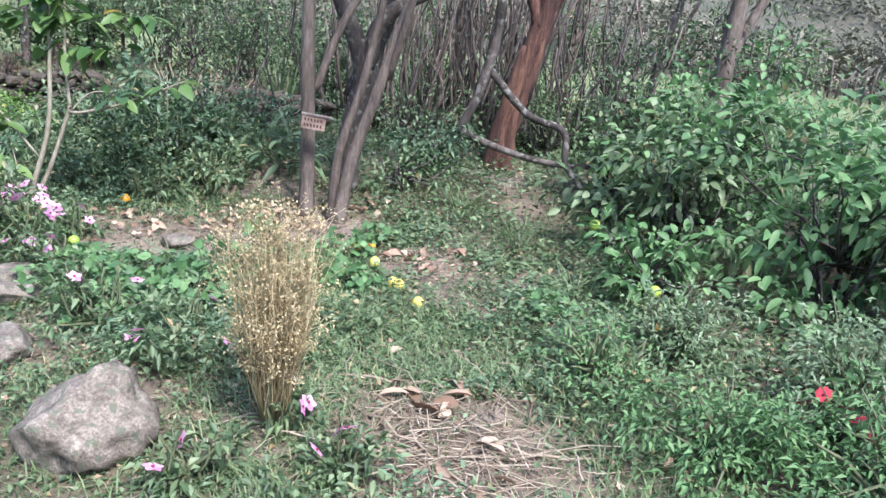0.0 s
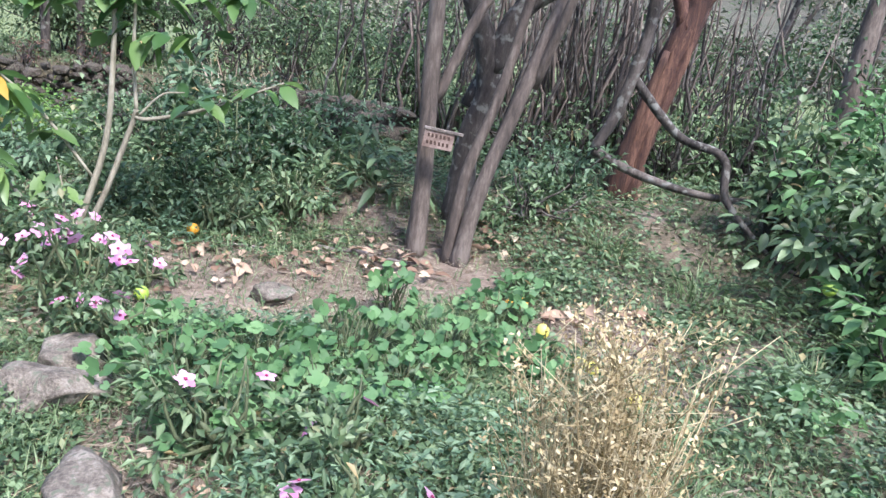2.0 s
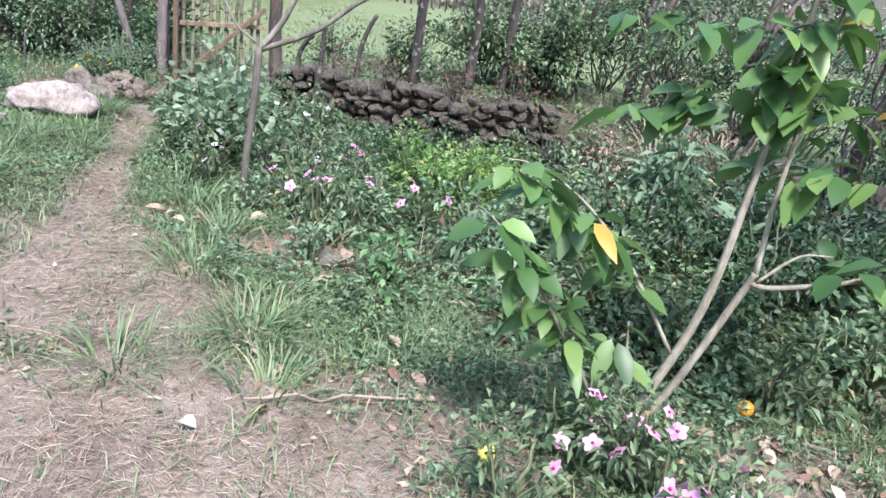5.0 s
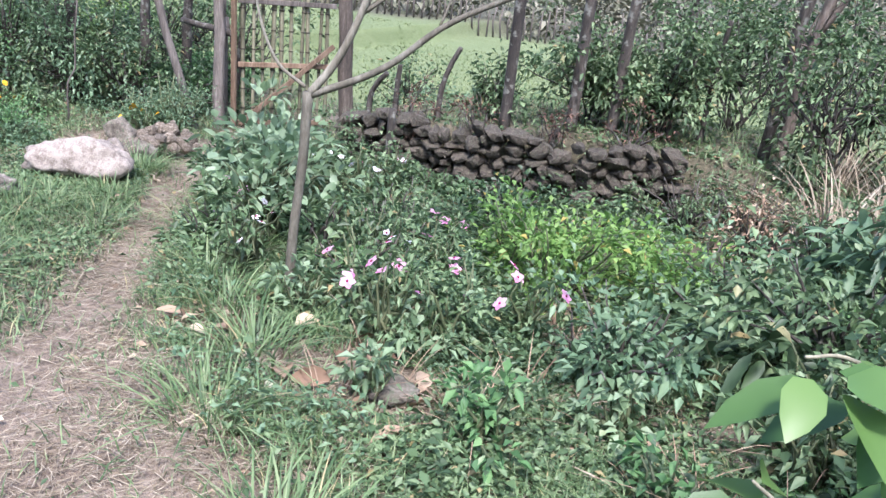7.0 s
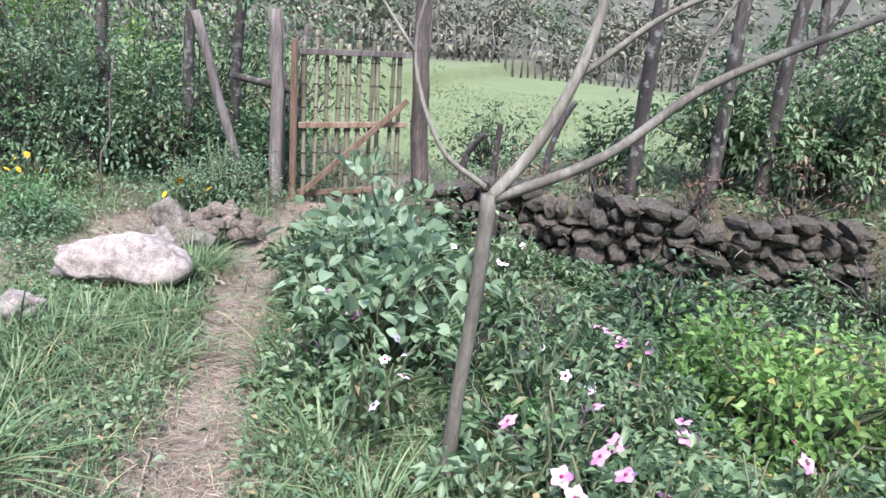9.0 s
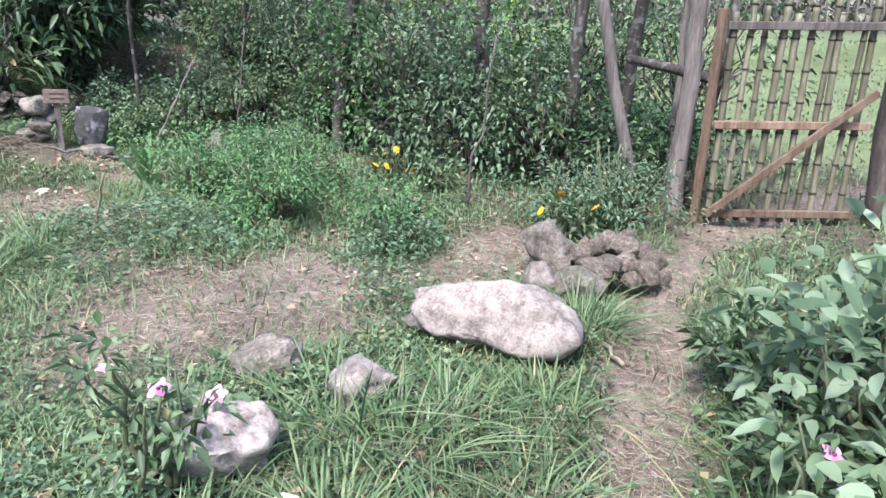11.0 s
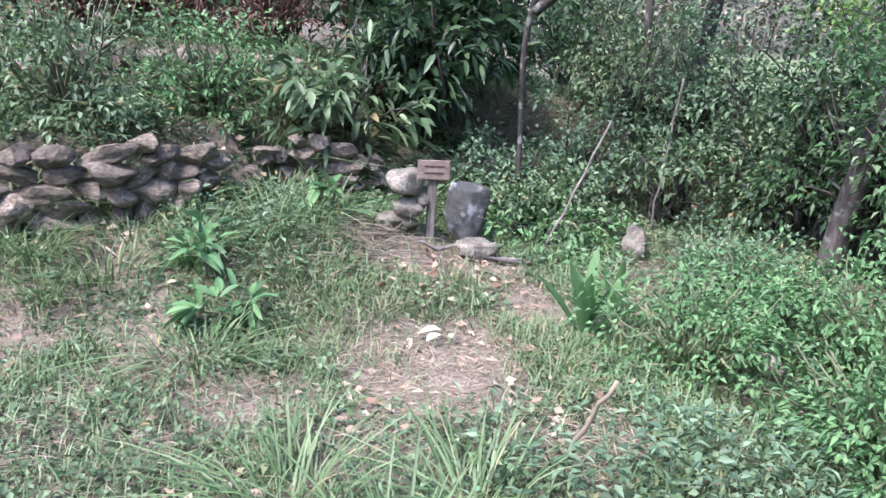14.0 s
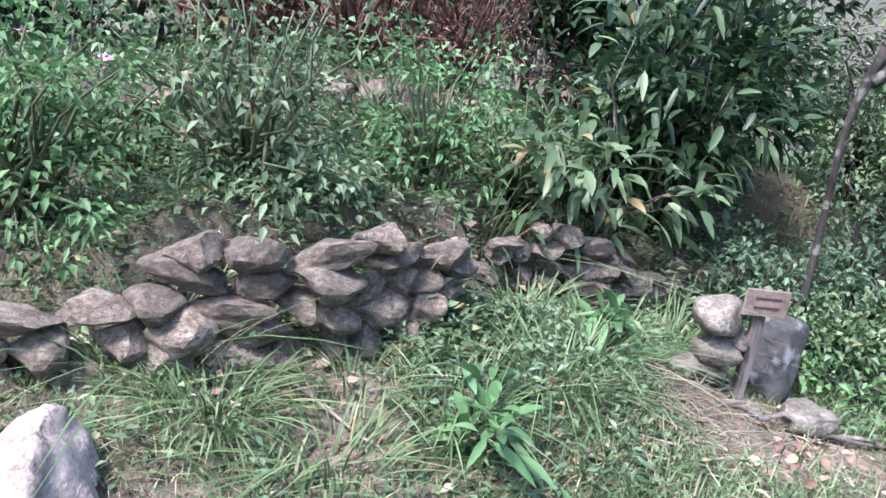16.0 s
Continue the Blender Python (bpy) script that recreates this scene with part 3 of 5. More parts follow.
def dry_wall(name, label, line, highs, mat, stone=(0.13, 0.09), deep=0.16, seeds=8, ragged=0.12):
    """A wall of fitted stones along a bent line, laid in uneven courses, with a stone core behind."""
    line = np.asarray(line, float)
    highs = np.broadcast_to(np.asarray(highs, float), len(line))
    high = highs.max()
    seg = np.r_[0, np.cumsum(np.hypot(*np.diff(line, axis=0).T))]
    wall = thing(name, label, "stone wall", (line[0][0], line[0][1], 0), kind="structure")
    kinds = [stone_mesh((1, 1, 1), mat, 0.13 if mat is STONE else 0.24, 3 if mat is STONE else 2, 0.6 if mat is STONE else 0.5, 300 + 13 * k + len(name)) for k in range(seeds)]
    o = wall.location
    z0 = 0.0
    row = 0
    while z0 < high:
        h = stone[1] * rng.uniform(0.75, 1.3)
        s = rng.uniform(-0.1, 0.0)
        while s < seg[-1]:
            w = stone[0] * rng.choice([0.6, 0.8, 1.0, 1.2] if mat is STONE else [0.5, 0.7, 0.9, 1.1, 1.5])
            m = min(max(s + w / 2, 0), seg[-1])
            x, y = np.interp(m, seg, line[:, 0]), np.interp(m, seg, line[:, 1])
            k = min(np.searchsorted(seg, m, "right") - 1, len(line) - 2)
            t = math.atan2(line[k + 1][1] - line[k][1], line[k + 1][0] - line[k][0])
            top = np.interp(m, seg, highs) * (1 - ragged * abs(noise2(np.array(m), np.array(0.0), 0.4, 1.0)))
            if z0 + h * 0.5 < top:
                ob = part("stone", kinds[int(rng.integers(seeds))], wall)
                zz = hz(x - math.sin(t) * 0, y)
                base = min(zz, hz(x + 0.25 * math.sin(t), y - 0.25 * math.cos(t)), hz(x - 0.25 * math.sin(t), y + 0.25 * math.cos(t)))
                ob.location = (x - o.x + rng.normal(0, 0.02), y - o.y + rng.normal(0, 0.02), base + z0 + h * (0.5 + rng.normal(0, 0.12)))
                ob.scale = (w * 0.64, deep * rng.uniform(0.8, 1.15), h * rng.uniform(0.68, 0.88))
                ob.rotation_euler = (rng.normal(0, 0.15), rng.normal(0, 0.2), t + rng.normal(0, 0.2))
            s += w
        z0 += h * 0.92
        row += 1
    return wall


dry_wall("wall_low_field", "dark retaining wall of rubble overgrown with dry grass", list(zip(FIELD_X, FIELD_Y)), 0.5, DARKSTONE, (0.15, 0.08), 0.16, 10, 0.2)
dry_wall("wall_field_far", "crumbling dark stone bank below the trees", [(-2.6, 9.0), (-1.9, 8.5), (-1.2, 7.9)], 0.32, DARKSTONE, (0.13, 0.08), 0.25, 8, 0.4)
dry_wall("wall_terrace", "dry-stacked tan field stone terrace wall", [(-11.3, 2.4), (-11.5, 3.35), (-11.54, 3.62), (-11.58, 3.75), (-11.62, 4.2), (-11.82, 4.66)], (0.28, 0.28, 0.28, 0.42, 0.42, 0.38), STONE, (0.2, 0.105), 0.1, 16, 0.06)
dry_wall("wall_terrace_back", "smaller shaded dry stone wall under the bush", [(-12.15, 4.9), (-12.25, 5.5), (-12.5, 6.0), (-12.6, 6.5)], 0.3, STONE, (0.15, 0.075), 0.1, 10, 0.2)
dry_wall("wall_terrace_upper", "upper terrace wall of reddish stones", [(-12.9, 1.8), (-13.0, 3.2), (-13.05, 4.3), (-13.0, 5.2)], 0.4, STONE, (0.2, 0.11), 0.14, 8, 0.3)


# ---- trees and bushes ----
def tree(name, label, at, limbs, bark, crown_parts=(), leaf=DEEP, L=0.07, W=0.03, fine=False, sides=9, knobs=0.07, category="tree", droop=0.3):
    """A trunk with limbs given as rows of (x, y, z, radius) from the base, and clumped crowns of (leaves, centre, radii, clumps)."""
    z = hz(at[0], at[1])
    t = thing(name, label, category, (at[0], at[1], z))
    for k, limb in enumerate(limbs):
        p = smooth_line(limb, 5 * len(limb))
        part("trunk" if k == 0 else "limb", tube(Heap(), p[:, :3], np.maximum(p[:, 3], 0.002), sides, knobs).mesh("limb", bark, smooth=True), t)
    twigs = Heap()
    for n, c, r, clumps in crown_parts:
        part("foliage", crown(n, c, r, L, W, clumps, fine, droop, twig=twigs).mesh("foliage", leaf), t)
    if twigs.n:
        part("twig", twigs.mesh("twig", bark), t, kind="stuff")
    return t


def bush(label, at, r, n, leaf, L, W, clumps=16, stems=7, bark=DARKBARK, fine=False, name="bush", lift=0.55, droop=0.3, group=""):
    """Stems from one foot, with leaves in uneven clumps."""
    z = hz(at[0], at[1])
    t = thing(name, label, "bush", (at[0], at[1], z), group)
    st = Heap()
    for k in range(stems):
        a = rng.uniform(0, 2 * math.pi)
        e = np.array([math.cos(a) * r[0] * rng.uniform(0.3, 0.85), math.sin(a) * r[1] * rng.uniform(0.3, 0.85), r[2] * rng.uniform(0.9, 1.7)])
        tube(st, bent((math.cos(a) * 0.04, math.sin(a) * 0.04, -0.03), e, 6, 0.06), np.linspace(0.014, 0.004, 6) * (0.5 + r[2]), 5)
    f = crown(n, (0, 0, r[2] * (lift + 0.5)), r, L, W, clumps, fine, droop, 0.25, st)
    part("stem", st.mesh("stem", bark), t, kind="stuff")
    part("foliage", f.mesh("foliage", leaf), t)
    return t


# the trees that carry the first sign board
tree("tree", "grey-brown tree trunk carrying a small sign board", (-0.92, 5.6), [
    [(0, 0, -0.05, 0.065), (0.0, 0.0, 0.5, 0.052), (-0.03, 0.02, 1.2, 0.048), (-0.04, 0, 2.4, 0.04)],
    [(0.02, 0.05, 0.9, 0.03), (0.25, 0.1, 1.5, 0.03), (0.6, 0.2, 2.0, 0.02)]], BARK, [(900, (0.0, 0.3, 2.4), (0.9, 0.7, 0.5), 14)], DEEP)
tree("tree", "pair of slanting grey trunks rising from one foot", (-0.66, 5.5), [
    [(0, 0, -0.05, 0.06), (0.08, 0.02, 0.45, 0.045), (0.3, 0.1, 1.2, 0.04), (0.62, 0.2, 2.3, 0.034)],
    [(-0.06, 0.04, -0.05, 0.05), (-0.02, 0.04, 0.5, 0.034), (0.14, 0.1, 1.1, 0.03), (0.32, 0.2, 2.2, 0.026)],
    [(0.3, 0.1, 1.05, 0.03), (0.45, -0.05, 1.7, 0.025), (0.4, -0.1, 2.2, 0.015)]], BARK, [(700, (0.6, 0.3, 2.5), (0.8, 0.7, 0.4), 12)], DEEP)
tree("tree", "dark lichen-spotted crooked tree with a forked crown", (-0.68, 6.0), [
    [(0, 0, -0.05, 0.11), (0.02, 0, 0.5, 0.08), (0.1, 0, 0.9, 0.085), (-0.12, 0.0, 1.45, 0.06), (-0.5, 0.1, 2.1, 0.06)],
    [(0.1, 0, 0.95, 0.08), (0.22, 0.0, 1.3, 0.06), (0.55, 0.0, 1.52, 0.045), (1.0, 0.1, 1.62, 0.03), (1.5, 0.2, 2.0, 0.02)],
    [(0.0, 0.05, 0.7, 0.07), (0.3, 0.2, 1.5, 0.06), (0.4, 0.3, 2.3, 0.05)]], DARKBARK, [(1400, (0.1, 0.2, 2.3), (1.2, 0.9, 0.45), 18)], DEEP)
tree("dead_tree", "split reddish dead trunk with splintered grain", (0.58, 6.85), [
    [(0, 0, -0.05, 0.14), (0.06, 0, 0.4, 0.12), (0.2, 0.02, 1.0, 0.105), (0.42, 0.05, 1.9, 0.09)],
    [(0.05, -0.1, -0.02, 0.05), (0.1, -0.09, 0.4, 0.045), (0.24, -0.07, 0.95, 0.035), (0.36, -0.02, 1.4, 0.02)],
    [(-0.09, -0.06, -0.02, 0.045), (-0.02, -0.07, 0.45, 0.04), (0.13, -0.06, 1.1, 0.025)],
    [(0.25, 0, 1.25, 0.06), (0.12, 0.05, 1.6, 0.05), (-0.1, 0.1, 2.1, 0.04)],
    [(0.3, 0.0, 1.4, 0.05), (0.55, 0.05, 1.75, 0.04), (0.75, 0.1, 2.2, 0.03)]], REDWOOD, sides=11, knobs=0.16)
tree("fallen_branch", "crooked bare grey branch arching to the ground", (1.5, 5.9), [
    [(-1.2, 0.5, 2.2, 0.035), (-1.05, 0.5, 1.55, 0.04), (-1.15, 0.45, 0.9, 0.04), (-1.3, 0.4, 0.55, 0.035)],
    [(-1.3, 0.4, 0.55, 0.035), (-0.95, 0.4, 0.42, 0.03), (-0.5, 0.3, 0.35, 0.025), (0.1, 0.3, 0.36, 0.014)],
    [(-1.1, 0.48, 1.05, 0.035), (-0.75, 0.4, 0.72, 0.03), (-0.45, 0.3, 0.62, 0.03), (-0.4, 0.2, 0.35, 0.026), (-0.1, 0.0, 0.05, 0.018), (0.1, -0.1, -0.03, 0.014)]], DARKBARK, category="branch")
for k, (x, y, dx, h, r) in enumerate(((-2.55, 10.4, 0.1, 2.6, 0.07), (-1.5, 9.6, 0.35, 2.6, 0.085), (-3.5, 10.8, 0.1, 2.4, 0.06), (2.6, 9.6, 0.2, 2.6, 0.06), (0.2, 8.8, -0.05, 2.6, 0.05),
                                      (0.9, 9.2, 0.1, 2.6, 0.045), (3.2, 8.8, 0.05, 2.4, 0.13), (-4.6, 11.6, -0.1, 2.5, 0.05), (1.5, 9.4, 0.1, 2.6, 0.05))):
    tree("tree", "slim dark trunk at the edge of the meadow", (x, y), [
        [(0, 0, -0.05, r), (dx * 0.2, 0, 0.7, r * 0.85), (dx, 0.05, 1.5, r * 0.75), (dx * 2.2, 0.1, h, r * 0.5)],
        [(dx * 0.6, 0, 1.1, r * 0.5), (dx + 0.25, 0.1, 1.7, r * 0.4), (dx + 0.5, 0.1, 2.3, r * 0.2)]], DARKBARK if k % 2 else BARK,
        [(700, (dx * 2, 0, h * 0.95), (0.8, 0.6, 0.55), 12), (260, (dx, 0, 1.2), (0.5, 0.4, 0.4), 8)], GREEN if k % 2 else DEEP, 0.075, 0.032)

# thicket of canes behind the split trunk
cane = thing("cane_thicket", "thicket of thin brown canes behind the trees", "thicket", (0.3, 7.9, 0))
for k in range(210):
    x, y = rng.normal(0.1, 0.8), rng.normal(0.2, 0.35)
    lean = rng.normal(0, 0.25, 2)
    z = hz(0.3 + x, 7.9 + y)
    part("cane", tube(Heap(), bent((x, y, z - 0.02), (x + lean[0], y + lean[1] * 0.5, z + rng.uniform(0.9, 2.6)), 5, 0.04), np.linspace(0.013, 0.006, 5) * rng.uniform(0.5, 1.7), 4).mesh("cane", DARKBARK if k % 3 else BARK), cane)


def tuft(label, at, n, L, W, mat=GRASS, spread=0.08, bend=0.6, name="grass_tuft", category="grass", group=""):
    z = hz(*at)
    a = rng.uniform(0, 2 * math.pi, n)
    r = spread * np.sqrt(rng.uniform(0, 1, n))
    P = np.stack([np.cos(a) * r, np.sin(a) * r, np.zeros(n) - 0.01], 1)
    D = np.stack([np.cos(a), np.sin(a), np.zeros(n)], 1) + rng.normal(0, 0.3, (n, 3)) * [1, 1, 0]
    heap = blades(Heap(), P, D, L * rng.uniform(0.5, 1.25, n), W * rng.uniform(0.6, 1.3, n), rng.uniform(0.15, 1.2, n) * bend, 4)
    return solid(name, heap.mesh(name, mat), label, category, (at[0], at[1], z), group)


for x, y in ((1.3, 8.0), (1.7, 8.4), (2.2, 8.2), (2.7, 8.7), (1.0, 8.6), (3.3, 8.3), (-0.2, 8.7), (-0.7, 9.0), (-1.1, 9.3), (3.8, 8.0), (-2.0, 9.9), (0.4, 8.4)):
    tuft("tall sword-shaped green reed leaves", (x, y), 70, 0.85, 0.022, GREEN, 0.22, 0.4, "reed_clump", "reeds", "reeds by the meadow")
for x, y in ((-2.75, 8.3), (-2.5, 8.55), (-3.0, 8.6), (-2.6, 9.9), (-2.5, 11.0), (-3.0, 10.6)):
    tuft("bleached dry arching reed stalks", (x, y), 60, 0.6, 0.014, STRAW, 0.15, 0.7, "dry_reed_clump", "dry grass", "dry reeds")
for k in range(26):
    x = -6.6 + 2.5 * k / 25
    y = float(np.interp(x, FIELD_X, FIELD_Y))
    tuft("dry grass hanging over the wall top", (x + rng.normal(0, 0.1), y + 0.12), 30, 0.25, 0.006, STRAW if k % 3 else GRASS, 0.12, 0.9, "wall_grass", "dry grass", "grass on the wall")

for x, y, r, n in ((-0.2, 7.4, (0.6, 0.4, 0.3), 900), (-1.7, 7.4, (0.5, 0.4, 0.25), 700), (1.1, 7.5, (0.5, 0.4, 0.35), 900), (-2.9, 6.6, (0.5, 0.4, 0.25), 900), (-2.2, 6.8, (0.45, 0.4, 0.25), 800), (-3.7, 6.3, (0.4, 0.4, 0.22), 700), (0.1, 6.5, (0.4, 0.35, 0.22), 700), (-3.4, 7.3, (0.45, 0.4, 0.25), 700), (-0.2, 6.0, (0.3, 0.25, 0.2), 450), (-4.0, 10.9, (0.6, 0.5, 0.6), 900), (-0.4, 10.4, (0.8, 0.5, 0.7), 900), (2.2, 10.2, (0.9, 0.6, 0.8), 900), (1.0, 10.6, (0.8, 0.6, 0.7), 800), (-2.0, 11.6, (0.6, 0.5, 0.7), 800), (3.8, 9.6, (0.9, 0.6, 0.9), 900), (-1.2, 9.0, (0.5, 0.4, 0.5), 500), (0.8, 8.5, (0.5, 0.4, 0.6), 700), (-3.2, 9.9, (0.5, 0.4, 0.7), 900), (-4.4, 9.9, (0.4, 0.4, 0.5), 600), (1.9, 7.6, (0.5, 0.5, 0.6), 800), (-2.4, 9.2, (0.4, 0.3, 0.5), 500), (-5.0, 8.2, (0.3, 0.3, 0.2), 500)):
    bush("loose green shrub under the trees", (x, y), r, n if y < 9 else n * 2, GREEN if y > 9 else (GREEN, BLUEISH, DEEP)[n % 3], 0.06, 0.03, 22, 10, name="undershrub", lift=0.4 if y < 9 else 0.8, group="shrubs under the trees")

for k in range(9):
    x = -6.5 + 2.3 * k / 8
    y = float(np.interp(x, FIELD_X, FIELD_Y))
    bush("creeping weeds at the foot of the wall", (x + 0.08, y - 0.32), (0.24, 0.16, 0.1), 320, (GREEN, BLUEISH, GREEN)[k % 3], 0.055, 0.028, 10, 6, name="wall_weed", lift=0.2, group="weeds along the wall")
    if k % 2:
        bush("dry tangle over the wall top", (x, y + 0.15), (0.25, 0.16, 0.2), 160, DEADBRUSH, 0.05, 0.012, 10, 14, name="dry_tangle", lift=0.9, group="dry tangle on the wall")

# big lemon bush beside the start
for x, y, r, n in ((1.75, 5.1, (0.7, 0.6, 0.5), 1500), (2.5, 4.4, (0.7, 0.7, 0.62), 1700), (1.45, 6.1, (0.4, 0.4, 0.42), 500), (2.3, 6.0, (0.8, 0.7, 0.6), 1400), (1.35, 4.3, (0.34, 0.3, 0.24), 450), (3.1, 5.2, (0.8, 0.7, 0.75), 1500), (3.2, 3.9, (0.6, 0.7, 0.8), 1100)):
    bush("dense lemon bush with glossy green leaves", (x, y), r, n, MALLOW if n % 500 else GREEN, 0.09, 0.045, 26, 9, fine=True, name="lemon_bush", group="lemon bushes")
for x, y, r, n in ((1.2, 2.6, (0.45, 0.4, 0.18), 1500), (1.7, 2.2, (0.4, 0.4, 0.3), 1500), (1.9, 3.0, (0.4, 0.35, 0.3), 1200), (0.85, 3.2, (0.3, 0.25, 0.16), 500), (1.3, 3.5, (0.35, 0.3, 0.2), 700), (1.6, 1.5, (0.3, 0.3, 0.4), 1000), (2.0, 2.1, (0.3, 0.35, 0.5), 1200), (2.5, 2.9, (0.4, 0.4, 0.6), 1300), (2.9, 3.4, (0.4, 0.4, 0.8), 1200)):
    bush("feathery pale green weed bush", (x, y), r, int(n * 1.4), PALEBROAD if n % 500 else MALLOW, 0.04, 0.015, 40, 12, STEM, name="weed_bush", lift=0.35, group="feathery weeds")

# young broad-leaved sapling by the path
sap = tree("sapling", "slender broad-leaved sapling with pale stems", (-2.62, 4.83), [
    [(0, 0, -0.04, 0.026), (0.05, 0.02, 0.2, 0.018), (0.16, 0.06, 0.6, 0.015), (0.2, 0.07, 1.1, 0.012), (0.23, 0.08, 1.9, 0.008)],
    [(0.02, 0, 0.04, 0.018), (0.14, 0.05, 0.3, 0.015), (0.26, 0.1, 0.66, 0.013), (0.29, 0.1, 0.76, 0.012)],
    [(0.29, 0.1, 0.74, 0.010), (0.28, 0.1, 1.1, 0.008), (0.31, 0.12, 1.75, 0.005)],
    [(0.28, 0.1, 0.72, 0.011), (0.36, 0.12, 0.72, 0.010), (0.6, 0.2, 0.79, 0.009), (0.95, 0.3, 0.95, 0.005)],
    [(0.3, 0.1, 0.73, 0.006), (0.4, 0.13, 0.84, 0.005), (0.5, 0.16, 0.86, 0.003)],
    [(-0.01, 0, 0.05, 0.013), (-0.1, -0.06, 0.2, 0.011), (-0.22, -0.15, 0.42, 0.008), (-0.33, -0.26, 0.64, 0.006), (-0.45, -0.4, 0.85, 0.004), (-0.5, -0.46, 0.92, 0.002)],
    [(0.1, 0.04, 0.42, 0.008), (-0.1, -0.03, 0.72, 0.007), (-0.28, -0.15, 0.93, 0.005), (-0.42, -0.3, 1.04, 0.003), (-0.48, -0.38, 1.06, 0.002)],
    [(-0.02, 0.0, 0.08, 0.008), (-0.03, 0.02, 0.3, 0.006), (-0.06, 0.02, 0.5, 0.003)]], PALEBARK, knobs=0.03, sides=8)
for (a, b, n) in (((-0.22, -0.15, 0.45), (-0.5, -0.46, 0.92), 40), ((-0.15, -0.05, 0.8), (-0.48, -0.38, 1.06), 34), ((-0.05, 0.0, 0.6), (-0.25, -0.12, 0.85), 14), ((0.2, 0.07, 1.25), (0.23, 0.08, 1.9), 30), ((0.29, 0.1, 1.15), (0.31, 0.12, 1.75), 26), ((0.5, 0.17, 0.8), (0.95, 0.3, 0.95), 20), ((0.1, 0.03, 1.1), (0.7, 0.2, 1.15), 22), ((-0.06, 0.0, 0.2), (-0.1, 0.0, 0.5), 9), ((-0.15, 0.0, 1.25), (0.8, 0.25, 1.35), 46), ((-0.3, -0.1, 1.5), (0.9, 0.3, 1.6), 44), ((-0.25, 0.0, 1.2), (0.2, 0.1, 1.4), 24)):
    a, b = np.array(a), np.array(b)
    k = rng.uniform(0, 1, n)[:, None]
    D = unit(rng.normal(0, 1, (n, 3)) * [1, 1, 0.35] + [0, 0, -0.3])
    P = a + (b - a) * k + D * 0.03
    part("leaf_spray", leaves(Heap(), P, D, rng.uniform(0.08, 0.16, n), rng.uniform(0.05, 0.085, n), 0.35, True, 0.12).mesh("leaf_spray", BROAD), sap, kind="stuff")

for x, y, h in ((-2.05, 5.5, 0.2), (-1.7, 5.85, 0.2), (-2.35, 5.75, 0.24), (-2.15, 6.2, 0.26), (-2.65, 5.65, 0.2), (-1.85, 6.4, 0.26), (-2.6, 6.25, 0.24), (-2.9, 5.9, 0.2)):
    bush("low shaded dark green herb beneath the sapling", (x, y), (0.26, 0.24, h), 420, DEEP if h > 0.21 else GREEN, 0.06, 0.03, 16, 9, STEM, name="shade_herb", lift=0.35, group="shade herbs")

# pale forked tree over the flower bed
tree("tree", "smooth pale tree forking low into bare spreading limbs", (-5.22, 6.08), [
    [(0, 0, -0.05, 0.0267), (0.02, 0.0, 0.3, 0.0232), (0.04, 0.02, 0.62, 0.0223), (0.05, 0.03, 0.95, 0.0245)],
    [(0.05, 0.03, 0.93, 0.0188), (0.18, 0.1, 1.15, 0.0169), (0.28, 0.15, 1.5, 0.0134), (0.3, 0.16, 2.1, 0.0089)],
    [(0.05, 0.03, 0.93, 0.0179), (0.32, 0.2, 1.08, 0.0152), (0.55, 0.36, 1.3, 0.0134), (0.9, 0.6, 1.5, 0.0107), (1.3, 0.9, 1.7, 0.0071)],
    [(0.24, 0.14, 1.3, 0.0098), (0.45, 0.3, 1.5, 0.0080), (0.75, 0.4, 1.62, 0.0062), (1.2, 0.6, 1.8, 0.0035)],
    [(0.04, 0.02, 0.97, 0.0089), (-0.1, -0.02, 1.08, 0.0071), (-0.18, -0.05, 1.35, 0.0054), (-0.1, -0.05, 1.7, 0.0040), (-0.3, 0, 2.1, 0.0022)],
    [(-0.18, -0.05, 1.33, 0.0049), (-0.4, -0.1, 1.6, 0.0035), (-0.6, -0.1, 1.65, 0.0022), (-0.8, -0.1, 1.95, 0.0013)],
    [(0.5, 0.34, 1.28, 0.0062), (0.55, 0.45, 1.5, 0.0044), (0.8, 0.6, 1.85, 0.0027)],
    [(0.28, 0.15, 1.55, 0.0062), (0.12, 0.1, 1.8, 0.0044), (0.0, 0.1, 2.2, 0.0027)]], TREEBARK, [(60, (-0.5, 0, 2.0), (0.5, 0.3, 0.25), 8), (50, (0.8, 0.5, 2.0), (0.5, 0.3, 0.2), 8)], BROAD, 0.12, 0.06, True, 10, 0.04)
for x, y, r, n in ((-6.1, 6.95, (0.42, 0.36, 0.3), 420), (-5.8, 6.55, (0.3, 0.3, 0.26), 260), (-6.3, 7.35, (0.36, 0.34, 0.3), 300)):
    bush("shrub with large grey-green oval leaves", (x, y), r, n, PALEBROAD, 0.09, 0.046, 34, 14, STEM, True, "broadleaf_shrub", 0.7, 0.15, "broadleaf shrubs")
for x, y in ((-5.9, 6.3), (-5.55, 6.75), (-6.15, 6.75), (-5.2, 6.9), (-4.95, 6.3), (-6.6, 7.1), (-5.5, 7.4)):
    bush("low dark leafy plant under the tree", (x, y), (0.28, 0.28, 0.2), 380, GREEN, 0.07, 0.028, 12, 8, name="herb", lift=0.3, group="herbs in the bed")
